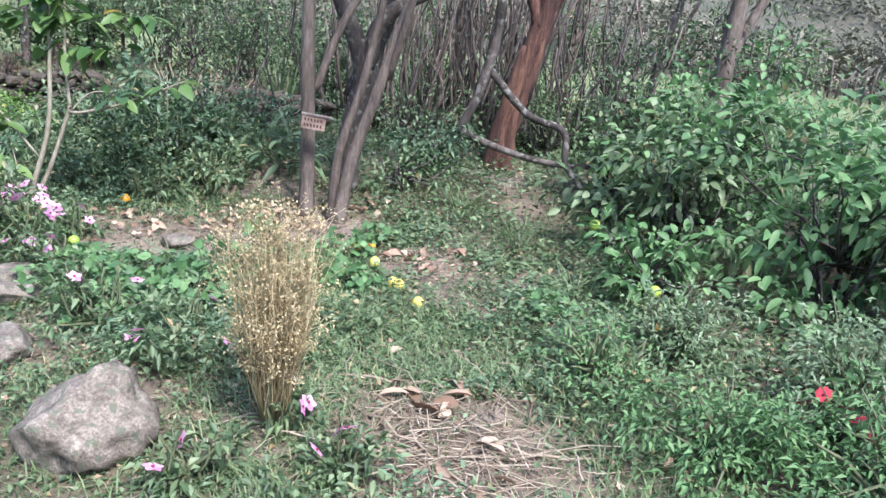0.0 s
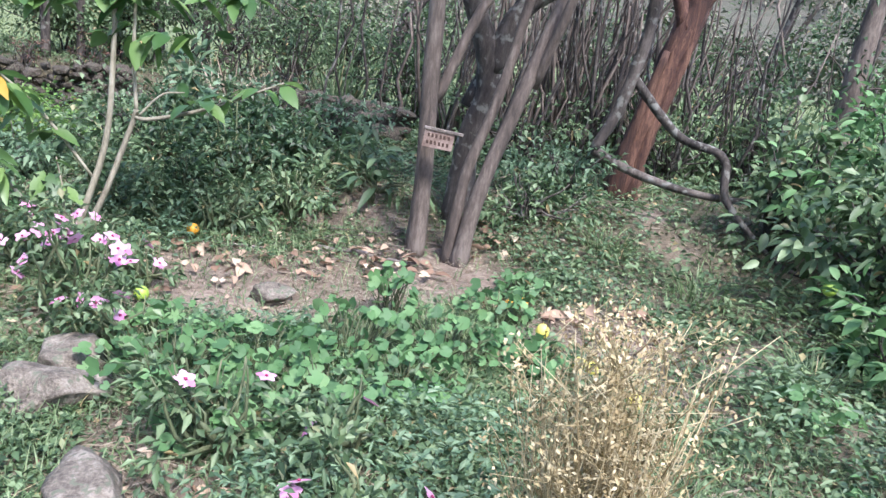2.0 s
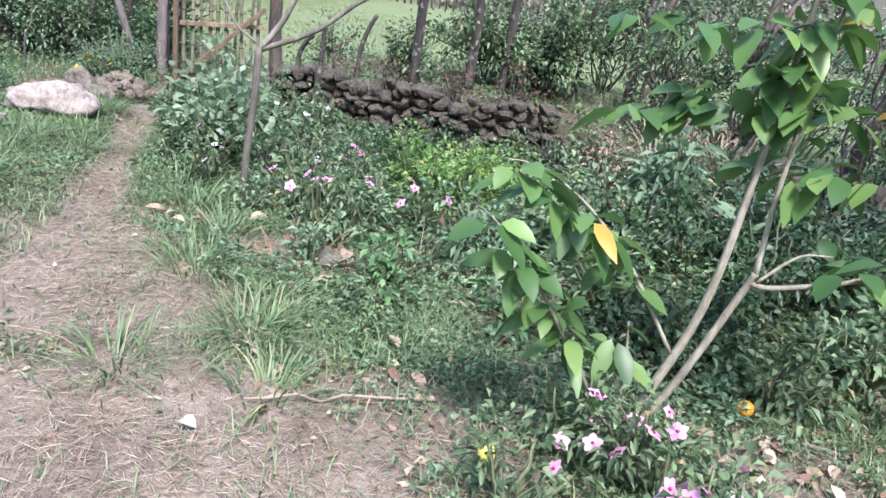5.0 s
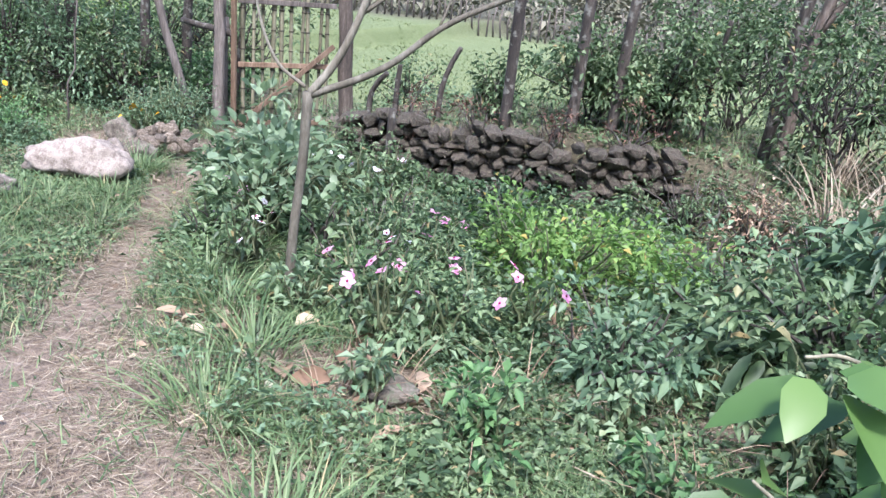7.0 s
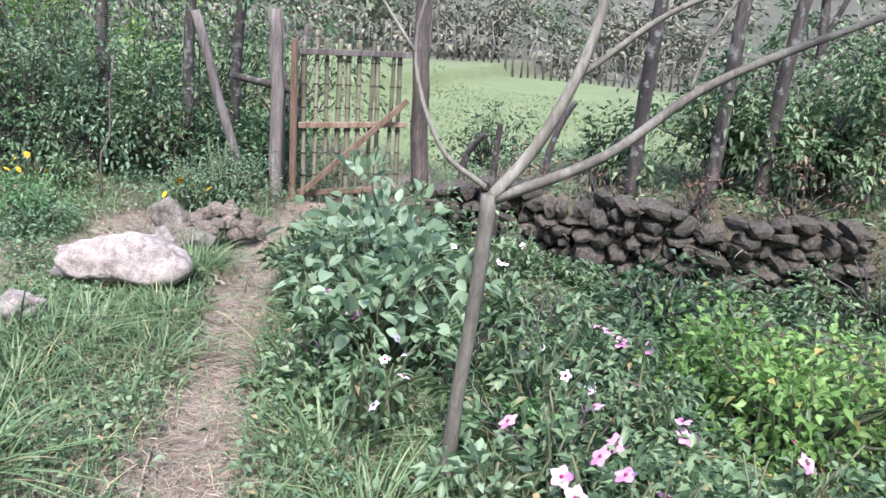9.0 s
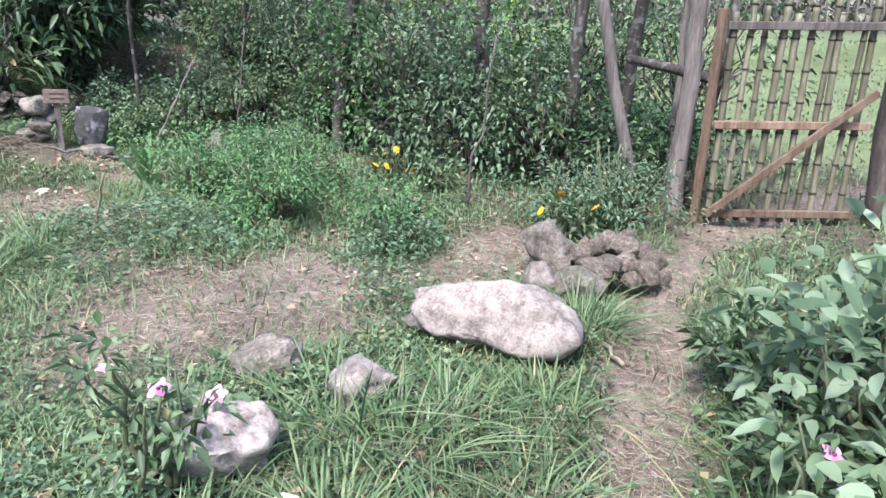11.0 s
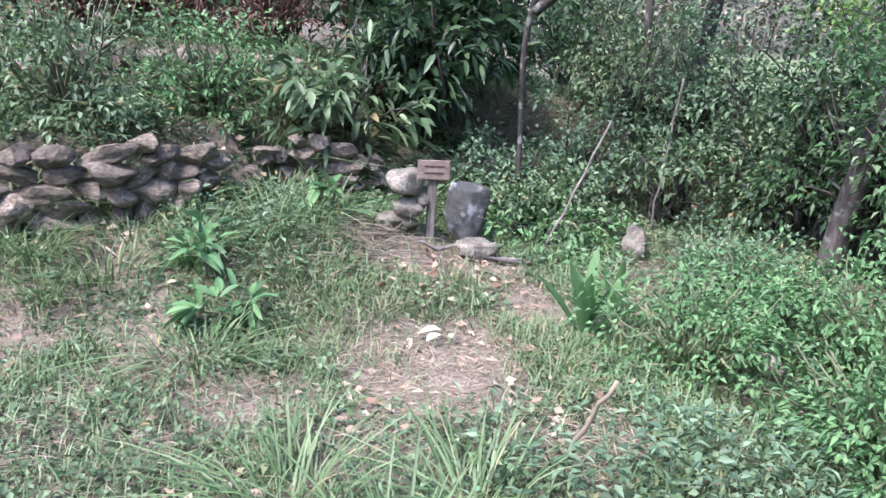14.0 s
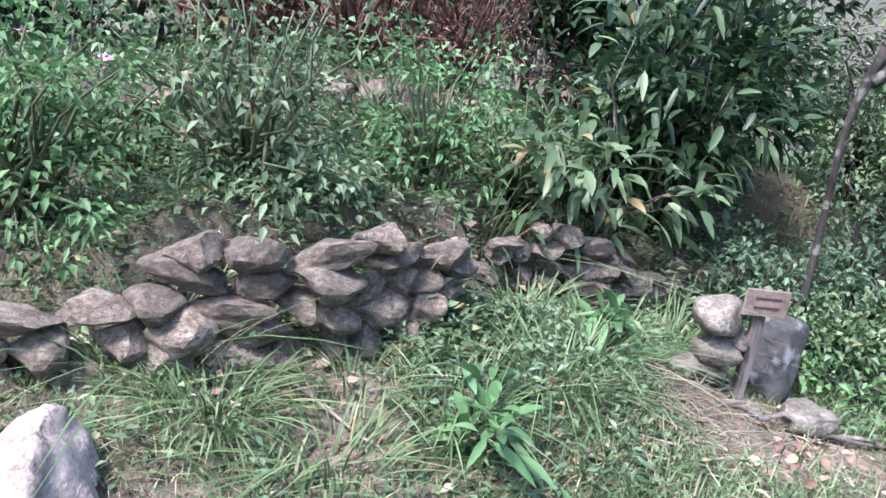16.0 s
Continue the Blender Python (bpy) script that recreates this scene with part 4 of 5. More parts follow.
for x, y, r, n in ((-4.25, 7.1, (0.5, 0.45, 0.34), 2300), (-3.75, 7.5, (0.42, 0.4, 0.24), 1300), (-4.6, 7.45, (0.35, 0.35, 0.26), 900)):
    bush("bright yellow-green leafy bush", (x, y), r, n, BRIGHT, 0.05, 0.027, 40, 14, STEM, name="bright_bush", lift=0.35)
for x, y, h, n in ((-3.35, 6.45, 0.3, 70), (-3.15, 6.7, 0.25, 60), (-2.75, 7.0, 0.7, 110), (-2.95, 6.25, 0.3, 60), (-2.9, 7.6, 0.5, 90), (-2.3, 7.4, 0.4, 70), (-1.85, 6.3, 0.35, 60), (-1.4, 6.4, 0.3, 60), (-2.3, 6.4, 0.35, 70), (-1.2, 6.1, 0.25, 40)):
    bush("tall herb with long pointed green leaves", (x, y), (0.2, 0.2, h * 0.5), n, BLUEISH if h > 0.3 else GREEN, 0.16, 0.045, 9, 5, STEM, True, "tall_herb", 0.55, 0.4, "tall herbs")
for x, y in ((-3.4, 8.6), (-3.0, 8.0), (-3.6, 9.3), (-2.4, 7.9), (-3.9, 8.9)):
    bush("tangled brownish dry shrub", (x, y), (0.4, 0.35, 0.25), 700, (GREEN, LITTER, BLUEISH)[int(-x * 10) % 3], 0.05, 0.018, 14, 16, name="tangled_shrub", lift=0.4)
for x, y, r, n in ((-5.0, 9.75, (0.6, 0.4, 0.36), 1500), (-4.45, 10.0, (0.5, 0.4, 0.32), 1100), (-5.75, 9.4, (0.26, 0.2, 0.2), 300), (-2.9, 11.4, (0.7, 0.6, 0.7), 1300), (-7.1, 10.2, (0.4, 0.3, 0.35), 350), (-2.0, 10.6, (0.6, 0.5, 0.55), 800), (-3.6, 12.6, (0.8, 0.6, 0.5), 900), (-1.0, 11.5, (0.8, 0.6, 0.7), 900)):
    bush("small-leaved green shrub behind the wall", (x, y), r, n * 2, GREEN, 0.06, 0.03, 40, 9, name="shrub", lift=0.85, group="shrubs behind the wall")
for x, y, dx, h in ((-6.4, 8.85, 0.02, 0.42), (-6.1, 9.05, 0.16, 0.62), (-6.6, 8.75, 0.16, 0.34), (-5.5, 9.1, 0.1, 2.4), (-5.05, 9.45, 0.05, 2.2), (-4.75, 9.6, 0.12, 2.0), (-3.6, 10.2, 0.3, 2.4), (-4.1, 10.0, 0.05, 1.0)):
    tree("stump" if h < 1.2 else "tree", "dark bare stick of trunk above the wall", (x, y), [[(0, 0, -0.05, 0.05 if h > 1.2 else 0.027), (dx * 0.1, 0, h * 0.4, 0.045 if h > 1.2 else 0.024), (dx * 0.5, 0, h * 0.75, 0.04 if h > 1.2 else 0.022), (dx, 0, h, 0.035 if h > 1.2 else 0.02)]], DARKBARK)

# hedge along the far side of the plot
HEDGE = [(-8.75, 8.75, 0.36), (-9.2, 8.45, 0.62), (-9.7, 8.2, 0.85), (-10.2, 7.95, 0.9), (-10.8, 7.95, 0.9), (-11.4, 8.1, 0.9), (-12.0, 8.2, 0.95), (-12.7, 8.1, 0.6), (-13.3, 7.7, 0.6),
         (-9.0, 9.3, 0.4), (-10.0, 9.0, 0.75), (-11.2, 9.1, 1.1), (-12.5, 9.2, 0.6), (-13.8, 8.6, 0.7), (-14.9, 8.0, 0.8)]
for k, (x, y, h) in enumerate(HEDGE):
    bush("dense dark green hedge shrub", (x, y), (0.55, 0.42, h * 0.72), 2700, (DEEP, GREEN, BLUEISH, GREEN, MALLOW)[k % 5], 0.05, 0.027, 44, 10, name="hedge_shrub", lift=0.55, group="hedge shrubs")
for x, y, dx, r in ((-10.9, 7.75, 0.35, 0.06), (-9.1, 8.6, 0.05, 0.05), (-9.75, 8.35, -0.05, 0.06), (-12.9, 7.75, 0.0, 0.03), (-13.4, 8.5, 0.35, 0.06), (-8.95, 8.95, 0.1, 0.05)):
    tree("tree", "dark slanting trunk inside the hedge", (x, y), [[(0, 0, -0.05, r * 1.2), (dx * 0.3, 0, 0.6, r), (dx * 0.8, 0, 1.2, r * 0.85), (dx * 1.5, 0.1, 2.3, r * 0.6)]], DARKBARK,
         [(1500 if x < -10 else 420, (dx * 1.5, 0, 2.0), (1.0, 0.6, 0.6), 30)], GREEN, 0.06, 0.03)

tree("tree", "slim dark trunk with a thick brown limb", (-12.2, 6.5), [
    [(0, 0, -0.05, 0.024), (0.01, 0, 0.5, 0.018), (0.0, 0, 1.1, 0.018), (0.05, 0.05, 1.45, 0.025)],
    [(0.03, 0.03, 1.3, 0.035), (0.1, 0.25, 1.5, 0.045), (0.15, 0.6, 1.85, 0.05), (0.15, 1.0, 2.4, 0.05)]], DARKBARK,
    [(500, (0.2, 0.2, 1.9), (0.6, 0.6, 0.4), 14)], GREEN, 0.06, 0.03)
for x, y in ((-10.6, 10.2), (-12.0, 10.6), (-9.6, 10.4), (-13.4, 10.4), (-11.3, 11.4)):
    bush("sunlit yellow-green bush behind the hedge", (x, y), (0.8, 0.6, 0.8), 1100, BRIGHT if x < -11.5 else GREEN, 0.08, 0.04, 26, 8, name="far_bush", lift=0.6, group="bushes behind the hedge")

# big lance-leaved bush and terrace plants
bush("large dark bush with long lance-shaped leaves", (-12.95, 6.05), (0.6, 0.55, 0.62), 2800, DEEP, 0.12, 0.038, 60, 14, fine=True, name="lance_bush", lift=0.75, droop=0.3)
bush("large dark bush with long lance-shaped leaves", (-12.5, 5.45), (0.36, 0.34, 0.4), 420, GREEN, 0.14, 0.04, 18, 9, fine=True, name="lance_bush", lift=1.0, droop=0.3)
bush("large dark bush with long lance-shaped leaves", (-13.9, 6.6), (0.8, 0.7, 1.0), 2300, DEEP, 0.11, 0.042, 40, 12, fine=True, name="lance_bush", lift=0.8, droop=0.4)
for x, y, h, m in ((-11.95, 7.45, 0.5, GREEN), (-12.4, 7.1, 0.6, BLUEISH), (-11.6, 7.95, 0.6, GREEN), (-12.7, 7.6, 0.8, GREEN), (-12.05, 6.75, 0.28, GREEN), (-12.15, 6.3, 0.22, GREEN), (-12.45, 6.45, 0.4, BLUEISH), (-11.85, 6.5, 0.16, MALLOW)):
    bush("loose light green shrub beside the hedge", (x, y), (0.42, 0.4, h * 0.7), 1500, m, 0.05, 0.026, 34, 10, name="side_shrub", lift=0.5, group="side shrubs")
for x, y, r, n in ((-12.10, 3.25, (0.4, 0.45, 0.4), 2000), (-12.25, 3.95, (0.45, 0.5, 0.42), 2200), (-12.40, 4.65, (0.4, 0.4, 0.32), 1500), (-12.10, 2.55, (0.35, 0.35, 0.3), 900), (-12.80, 3.55, (0.4, 0.6, 0.24), 900), (-12.90, 4.45, (0.4, 0.5, 0.2), 700), (-12.00, 1.85, (0.4, 0.45, 0.3), 900), (-12.70, 5.15, (0.3, 0.3, 0.3), 600)):
    bush("leafy light green plant on the terrace", (x, y), r, n, (MALLOW, GREEN, MALLOW)[n // 100 % 3], 0.042, 0.022, 44, 12, STEM, name="terrace_plant", lift=0.35, group="terrace plants")
for x, y, h in ((-13.50, 3.80, 0.5), (-13.60, 4.50, 0.55), (-13.70, 5.10, 0.5), (-14.20, 4.10, 0.6)):
    b = bush("heap of dead reddish-brown brushwood", (x, y), (0.6, 0.6, h), 1500, DEADBRUSH, 0.06, 0.012, 30, 40, DEADBRUSH, name="dead_brush", lift=0.45)
for x, y in ((-14.10, 1.60), (-14.20, 2.60), (-14.40, 5.90), (-15.20, 3.40), (-15.40, 4.60), (-15.00, 6.60), (-15.40, 1.20), (-14.90, 2.30), (-16.10, 5.50), (-16.10, 2.50), (-14.00, 6.60)):
    bush("dark green bush on the upper terrace", (x, y), (0.8, 0.8, 1.0), 2600, DEEP, 0.085, 0.04, 40, 10, name="terrace_bush", lift=0.6, group="upper terrace bushes")

# weedy clumps around the small plot
for x, y, r, n in ((-9.3, 6.5, (0.4, 0.32, 0.24), 1500), (-9.75, 6.85, (0.45, 0.32, 0.28), 1500), (-8.75, 7.0, (0.32, 0.28, 0.18), 1000), (-8.5, 6.85, (0.22, 0.22, 0.12), 500), (-10.2, 6.75, (0.36, 0.3, 0.24), 1100), (-10.0, 6.3, (0.35, 0.28, 0.2), 1000), (-8.45, 7.95, (0.25, 0.3, 0.2), 700), (-8.15, 8.1, (0.28, 0.28, 0.3), 900), (-10.7, 7.0, (0.35, 0.3, 0.2), 700)):
    bush("feathery green weed clump", (x, y), r, int(n * 1.7), MALLOW if n > 900 else BLUEISH, 0.034, 0.015, 44, 16, STEM, name="weed_clump", lift=0.3, group="weed clumps round the plot")

# long grass clumps
for x, y, n, L in ((-6.75, 5.6, 80, 0.2), (-6.95, 5.9, 80, 0.22), (-7.05, 6.15, 70, 0.22), (-6.9, 6.45, 70, 0.2), (-7.15, 5.8, 50, 0.3), (-6.6, 6.1, 60, 0.17), (-6.85, 5.25, 60, 0.17), (-5.3, 5.75, 70, 0.24), (-5.6, 5.95, 70, 0.24), (-5.75, 6.3, 60, 0.22), (-6.1, 6.4, 80, 0.26), (-6.4, 5.2, 80, 0.26),
                   (-6.3, 6.75, 80, 0.24), (-4.9, 5.5, 80, 0.24), (-4.15, 4.75, 80, 0.26), (-4.75, 5.1, 60, 0.24), (-3.85, 4.45, 50, 0.16), (-4.4, 4.25, 60, 0.2), (-9.2, 5.05, 90, 0.3), (-9.45, 5.3, 80, 0.26), (-9.6, 4.85, 80, 0.3),
                   (-11.38, 3.9, 110, 0.2), (-11.45, 4.95, 100, 0.26), (-11.65, 5.15, 90, 0.26), (-11.35, 4.6, 80, 0.22), (-11.5, 4.3, 60, 0.2), (-11.95, 5.0, 60, 0.24), (-11.5, 3.72, 26, 0.52), (-12.45, 4.95, 60, 0.6), (-11.1, 4.0, 70, 0.18),
                   (-10.6, 4.6, 90, 0.24), (-11.2, 4.2, 80, 0.22), (-12.1, 5.75, 80, 0.34), (-2.4, 4.4, 60, 0.18), (0.7, 5.2, 80, 0.22), (0.3, 5.8, 80, 0.22), (0.9, 4.3, 80, 0.2), (-0.3, 3.7, 60, 0.18), (-7.3, 7.0, 90, 0.24)):
    tuft("long arching blades of green grass", (x, y), int(n * 1.5), L * 0.88, 0.0075, GRASS, 0.16, 1.15, group="grass tufts")
for x, y, n, L in ((-10.4, 6.08, 9, 0.36), (-10.62, 6.35, 6, 0.26)):
    a = np.arange(n) * 2.4 + rng.normal(0, 0.2, n)
    up = np.linspace(4.5, 1.0, n)
    D = np.stack([np.cos(a), np.sin(a), up], 1)
    me = leaves(Heap(), D * 0.01, D, L * rng.uniform(0.75, 1.1, n), L * 0.17, 0.12, True, 0.25, np.zeros(n)).mesh("broad_leaf_plant", MALLOW)
    solid("broad_leaf_plant", me, "upright clump of broad dark green leaves", "plant", (x, y, hz(x, y)))
for x, y in ((-11.22, 4.62), (-11.75, 5.3), (-10.8, 4.75)):
    bush("young plant with a whorl of light green leaves", (x, y), (0.13, 0.13, 0.1), 60, MALLOW, 0.13, 0.032, 8, 4, STEM, True, "young_plant", 0.5, 0.3)


# ---- flowering plants ----
def flower_mesh(size, petals, mat, width=0.85):
    h = Heap()
    a = np.arange(petals) / petals * 2 * math.pi
    D = np.stack([np.cos(a), np.sin(a), np.full(petals, 0.12)], 1)
    leaves(h, D * size * 0.06, D, size * 0.5, size * 0.5 * width, 0.1, True, 0.02, np.zeros(petals))
    return h.mesh("petals", mat)


def dome_mesh(r, mat, squash=0.6, name="dome", fine=1):
    bm = bmesh.new()
    bmesh.ops.create_icosphere(bm, subdivisions=fine, radius=r)
    for v in bm.verts:
        v.co.z *= squash
    me = bpy.data.meshes.new(name)
    bm.to_mesh(me)
    bm.free()
    me.materials.append(mat)
    me.polygons.foreach_set("use_smooth", np.ones(len(me.polygons), bool))
    return me


PERI, PERI_EYE = flower_mesh(0.066, 5, PINK), dome_mesh(0.0065, EYE_RED)
PALE, REDF, YELF = flower_mesh(0.045, 5, WHITE_PETAL), flower_mesh(0.06, 8, RED_PETAL), flower_mesh(0.05, 9, YELLOW_PETAL)


def flowering(label, at, r, n, flowers, petal, centre, leaf=GREEN, L=0.05, W=0.022, name="periwinkle", group="periwinkles"):
    t = bush(label, at, r, n, leaf, L, W, 12, 9, STEM, name=name, lift=0.35, group=group)
    for k in range(flowers):
        a, q = rng.uniform(0, 2 * math.pi), math.sqrt(rng.uniform(0, 1))
        f = part("flower", petal, t)
        f.location = (math.cos(a) * q * r[0], math.sin(a) * q * r[1], r[2] * (0.85 + 0.55 + rng.uniform(-0.25, 0.35) - 0.5 * q))
        f.rotation_euler = (rng.normal(0.55, 0.35), rng.normal(0, 0.4), rng.uniform(0, 6))
        e = part("eye", centre, f)
        e.location = (0, 0, 0.004)
    return t


for x, y, r, n, fl in ((-2.3, 4.15, (0.26, 0.24, 0.3), 520, 15), (-2.45, 4.6, (0.26, 0.2, 0.22), 420, 7), (-2.05, 3.95, (0.2, 0.18, 0.16), 340, 6), (-2.75, 4.7, (0.2, 0.2, 0.22), 300, 4), (-2.2, 4.65, (0.16, 0.14, 0.12), 200, 3), (-2.85, 4.25, (0.25, 0.2, 0.16), 260, 1),
                       (-0.45, 2.6, (0.14, 0.14, 0.14), 200, 2), (-0.7, 2.25, (0.16, 0.14, 0.12), 180, 2), (-0.18, 2.35, (0.14, 0.12, 0.12), 180, 3), (-1.0, 3.0, (0.25, 0.2, 0.14), 380, 3), (-1.45, 3.3, (0.25, 0.22, 0.2), 420, 2), (-0.35, 2.02, (0.14, 0.1, 0.1), 150, 3),
                       (-1.1, 3.4, (0.2, 0.2, 0.14), 250, 2)):
    flowering("periwinkle plant with pink dark-eyed flowers", (x, y), r, n, fl, PERI, PERI_EYE)
for x, y, fl in ((-4.85, 6.15, 2), (-4.6, 5.95, 2), (-5.05, 6.55, 3), (-4.75, 6.6, 2), (-4.15, 6.45, 1), (-5.9, 8.0, 5), (-5.9, 7.6, 3), (-6.05, 6.5, 2), (-5.55, 6.15, 3), (-5.0, 7.2, 2), (-6.5, 8.1, 3), (-7.15, 5.3, 1), (-4.35, 6.1, 1)):
    flowering("periwinkle plant with pale lilac flowers", (x, y), (0.22, 0.2, 0.24), 260, fl + 2, PERI if fl < 3 else PALE, PERI_EYE)
for x, y in ((-13.00, 2.95), (-13.10, 3.45), (-12.80, 2.65)):
    flowering("periwinkle plant with pale pink flowers on the terrace", (x, y), (0.35, 0.3, 0.35), 400, 6, PERI, PERI_EYE)
for x, y, fl in ((1.68, 2.72, 4), (1.9, 2.62, 3)):
    flowering("bedding plant with red flowers", (x, y), (0.18, 0.16, 0.2), 220, fl, REDF, PERI_EYE, name="red_flower_plant", group="red flowers")
for x, y, fl in ((-8.15, 7.7, 6), (-9.7, 7.6, 4), (-9.4, 7.65, 3)):
    flowering("marigold with yellow flowers", (x, y), (0.18, 0.16, 0.16), 260, fl, YELF, dome_mesh(0.008, YELLOW_PETAL), name="marigold", group="marigolds")


def mallow(at, n, r, high):
    """Round lobed leaves, each on its own stalk."""
    z = hz(*at)
    t = thing("mallow", "mallow plant with round lobed green leaves", "plant", (at[0], at[1], z), "mallow plants")
    st, lf = Heap(), Heap()
    for k in range(int(n * 2.6)):
        a, q = rng.uniform(0, 2 * math.pi), r * math.sqrt(rng.uniform(0.02, 1))
        top = np.array([math.cos(a) * q, math.sin(a) * q, high * rng.uniform(0.45, 1.1) * (1 - 0.4 * q / r)])
        tube(st, bent((top[0] * 0.3, top[1] * 0.3, -0.01), top, 4, 0.06), (0.0035, 0.003, 0.0025, 0.002), 4)
        s = rng.uniform(0.016, 0.037)
        m = 15
        b = np.arange(m) / m * 2 * math.pi
        rad = s * (1 - 0.13 * np.abs(np.sin(b * 2.5))) * np.where((b < 0.25) | (b > 6.03), 0.35, 1)
        nrm = unit(rng.normal(0, 0.65, 3) + [math.cos(a) * 0.25, math.sin(a) * 0.25 - 0.25, 1])
        u = unit(np.cross(nrm, [0.3, 1, 0.1]))
        w = np.cross(nrm, u)
        ring = top + (np.cos(b)[:, None] * u + np.sin(b)[:, None] * w) * rad[:, None] + nrm * (0.25 * s * (np.sin(b * 5) * 0.25 + 0.5))[:, None]
        lf.put(np.concatenate([[top], ring]), tris=[(0, 1 + i, 1 + (i + 1) % m) for i in range(m)])
    part("stalk", st.mesh("stalk", STEM), t, kind="stuff")
    part("foliage", lf.mesh("foliage", MALLOW), t)


for x, y, n, r, h in ((-1.15, 4.15, 34, 0.24, 0.26), (-1.45, 3.9, 34, 0.25, 0.24), (-1.75, 3.75, 40, 0.3, 0.24), (-1.2, 3.75, 34, 0.24, 0.2), (-0.75, 4.25, 30, 0.24, 0.2), (-0.5, 4.7, 24, 0.2, 0.18), (-1.0, 4.6, 14, 0.12, 0.3), (-1.5, 3.5, 34, 0.25, 0.2), (-0.9, 3.85, 30, 0.22, 0.16), (-1.9, 4.1, 20, 0.2, 0.16), (-0.4, 4.2, 26, 0.2, 0.14), (-0.35, 5.0, 18, 0.16, 0.14), (-2.25, 3.2, 14, 0.14, 0.12), (0.7, 3.9, 20, 0.18, 0.16)):
    mallow((x, y), n, r, h)

for k in range(46):
    x, y = rng.uniform(-5.2, -2.2), rng.uniform(5.4, 7.6)
    if rng.uniform() < 0.55:
        bush("loose light green weed in the bed", (x, y), (0.16, 0.15, 0.12), 130, (BLUEISH, MALLOW, PALEBROAD)[k % 3], 0.06, 0.03, 9, 6, STEM, name="bed_weed", lift=0.45, group="weeds in the bed")
    else:
        dry_bits = tuft("withered brown stalks in the bed", (x, y), 22, 0.22, 0.005, LITTER, 0.12, 1.0, "withered_stalks", "dry grass", "withered stalks")

# dry golden plant
dry = thing("dry_seed_plant", "tall dry golden seed plant gone to straw", "dry plant", (-0.5, 2.62, hz(-0.5, 2.62)))
st, sd = Heap(), Heap()
for k in range(230):
    a, q = rng.uniform(0, 2 * math.pi), rng.uniform(0, 0.2)
    h = rng.uniform(0.45, 0.82)
    p = bent((math.cos(a) * 0.03, math.sin(a) * 0.03, 0), (math.cos(a) * q, math.sin(a) * q, h), 5, 0.03)
    tube(st, p, (0.0028, 0.0022, 0.0018, 0.0014, 0.001), 3)
    for j in range(5):
        b = p[int(rng.integers(2, 5))] + rng.normal(0, 0.01, 3)
        e = b + [rng.normal(0, 0.05), rng.normal(0, 0.05), rng.uniform(0.02, 0.1)]
        tube(st, [b, (b + e) / 2, e], (0.0013, 0.001, 0.0008), 3)
        m = 5
        leaves(sd, e + rng.normal(0, 0.012, (m, 3)), rng.normal(0, 1, (m, 3)), 0.013, 0.007, 0)
part("stalk", st.mesh("stalk", DRYGOLD), dry, kind="stuff")
part("seed_head", sd.mesh("seed_head", DRYGOLD), dry, kind="stuff")


# ---- bamboo gate ----
def box_between(a, b, wide, thick, mat, name="rail"):
    """A sawn board between two points, standing on edge, slightly bevelled."""
    a, b = Vector(a), Vector(b)
    bm = bmesh.new()
    bmesh.ops.create_cube(bm, size=1)
    d = b - a
    bmesh.ops.scale(bm, vec=(d.length, thick, wide), verts=bm.verts)
    bmesh.ops.bevel(bm, geom=bm.edges[:], offset=min(thick, wide) * 0.12, segments=1, affect="EDGES")
    bm.transform(Matrix.Translation((a + b) / 2) @ d.to_track_quat("X", "Z").to_matrix().to_4x4())
    me = bpy.data.meshes.new(name)
    bm.to_mesh(me)
    bm.free()
    me.materials.append(mat)
    return me


GL, GR = np.array([-8.08, 8.72]), np.array([-7.5, 9.5])
gz = hz(*GL)
gate = thing("bamboo_gate", "old gate of split bamboo canes on brown rails", "gate", (*GL, gz))
run = GR - GL
for h in (1.16, 0.6, 0.06):
    part("rail", box_between((0.04 * run[0], 0.04 * run[1], h), (*(run * 0.97), h + 0.02), 0.045, 0.03, RAILWOOD if h < 1 else GREYWOOD), gate)
part("brace", box_between((*(run * 0.05 + (0.04, -0.03)), 0.06), (*(run * 0.95 + (0.04, -0.03)), 0.82), 0.045, 0.025, RAILWOOD), gate)
for k in range(10):
    q = run * (0.1 + 0.82 * k / 9)
    top = 1.3 + rng.uniform(-0.06, 0.07)
    zs = np.arange(0.02, top, 0.045)
    lean = rng.normal(0, 0.012, 2)
    r = rng.uniform(0.015, 0.021)
    c = part("bamboo_cane", tube(Heap(), [(q[0] - 0.03 + lean[0] * z, q[1] + 0.02 + lean[1] * z, z) for z in zs], [r * (1.0 + 0.1 * (i % 4 == 0)) for i in range(len(zs))], 8).mesh("cane", BAMBOO, smooth=True), gate)
    for z in zs[::4]:
        part("node", tube(Heap(), [(q[0] - 0.03 + lean[0] * z, q[1] + 0.02 + lean[1] * z, z - 0.006), (q[0] - 0.03 + lean[0] * z, q[1] + 0.02 + lean[1] * z, z + 0.006)], [r * 1.22, r * 1.22], 8).mesh("node", NODE_BROWN), c)
part("hinge_board", box_between((0, 0, 0.0), (0, 0, 1.25), 0.05, 0.03, RAILWOOD), gate)


def log(name, label, a, b, r0, r1, mat, category="post", wobble=0.006, knobs=0.06):
    a, b = np.asarray(a, float), np.asarray(b, float)
    p = bent((0, 0, 0), b - a, 9, wobble)
    return solid(name, tube(Heap(), p, np.linspace(r0, r1, 9), 10, knobs).mesh(name, mat, smooth=True), label, category, tuple(a))


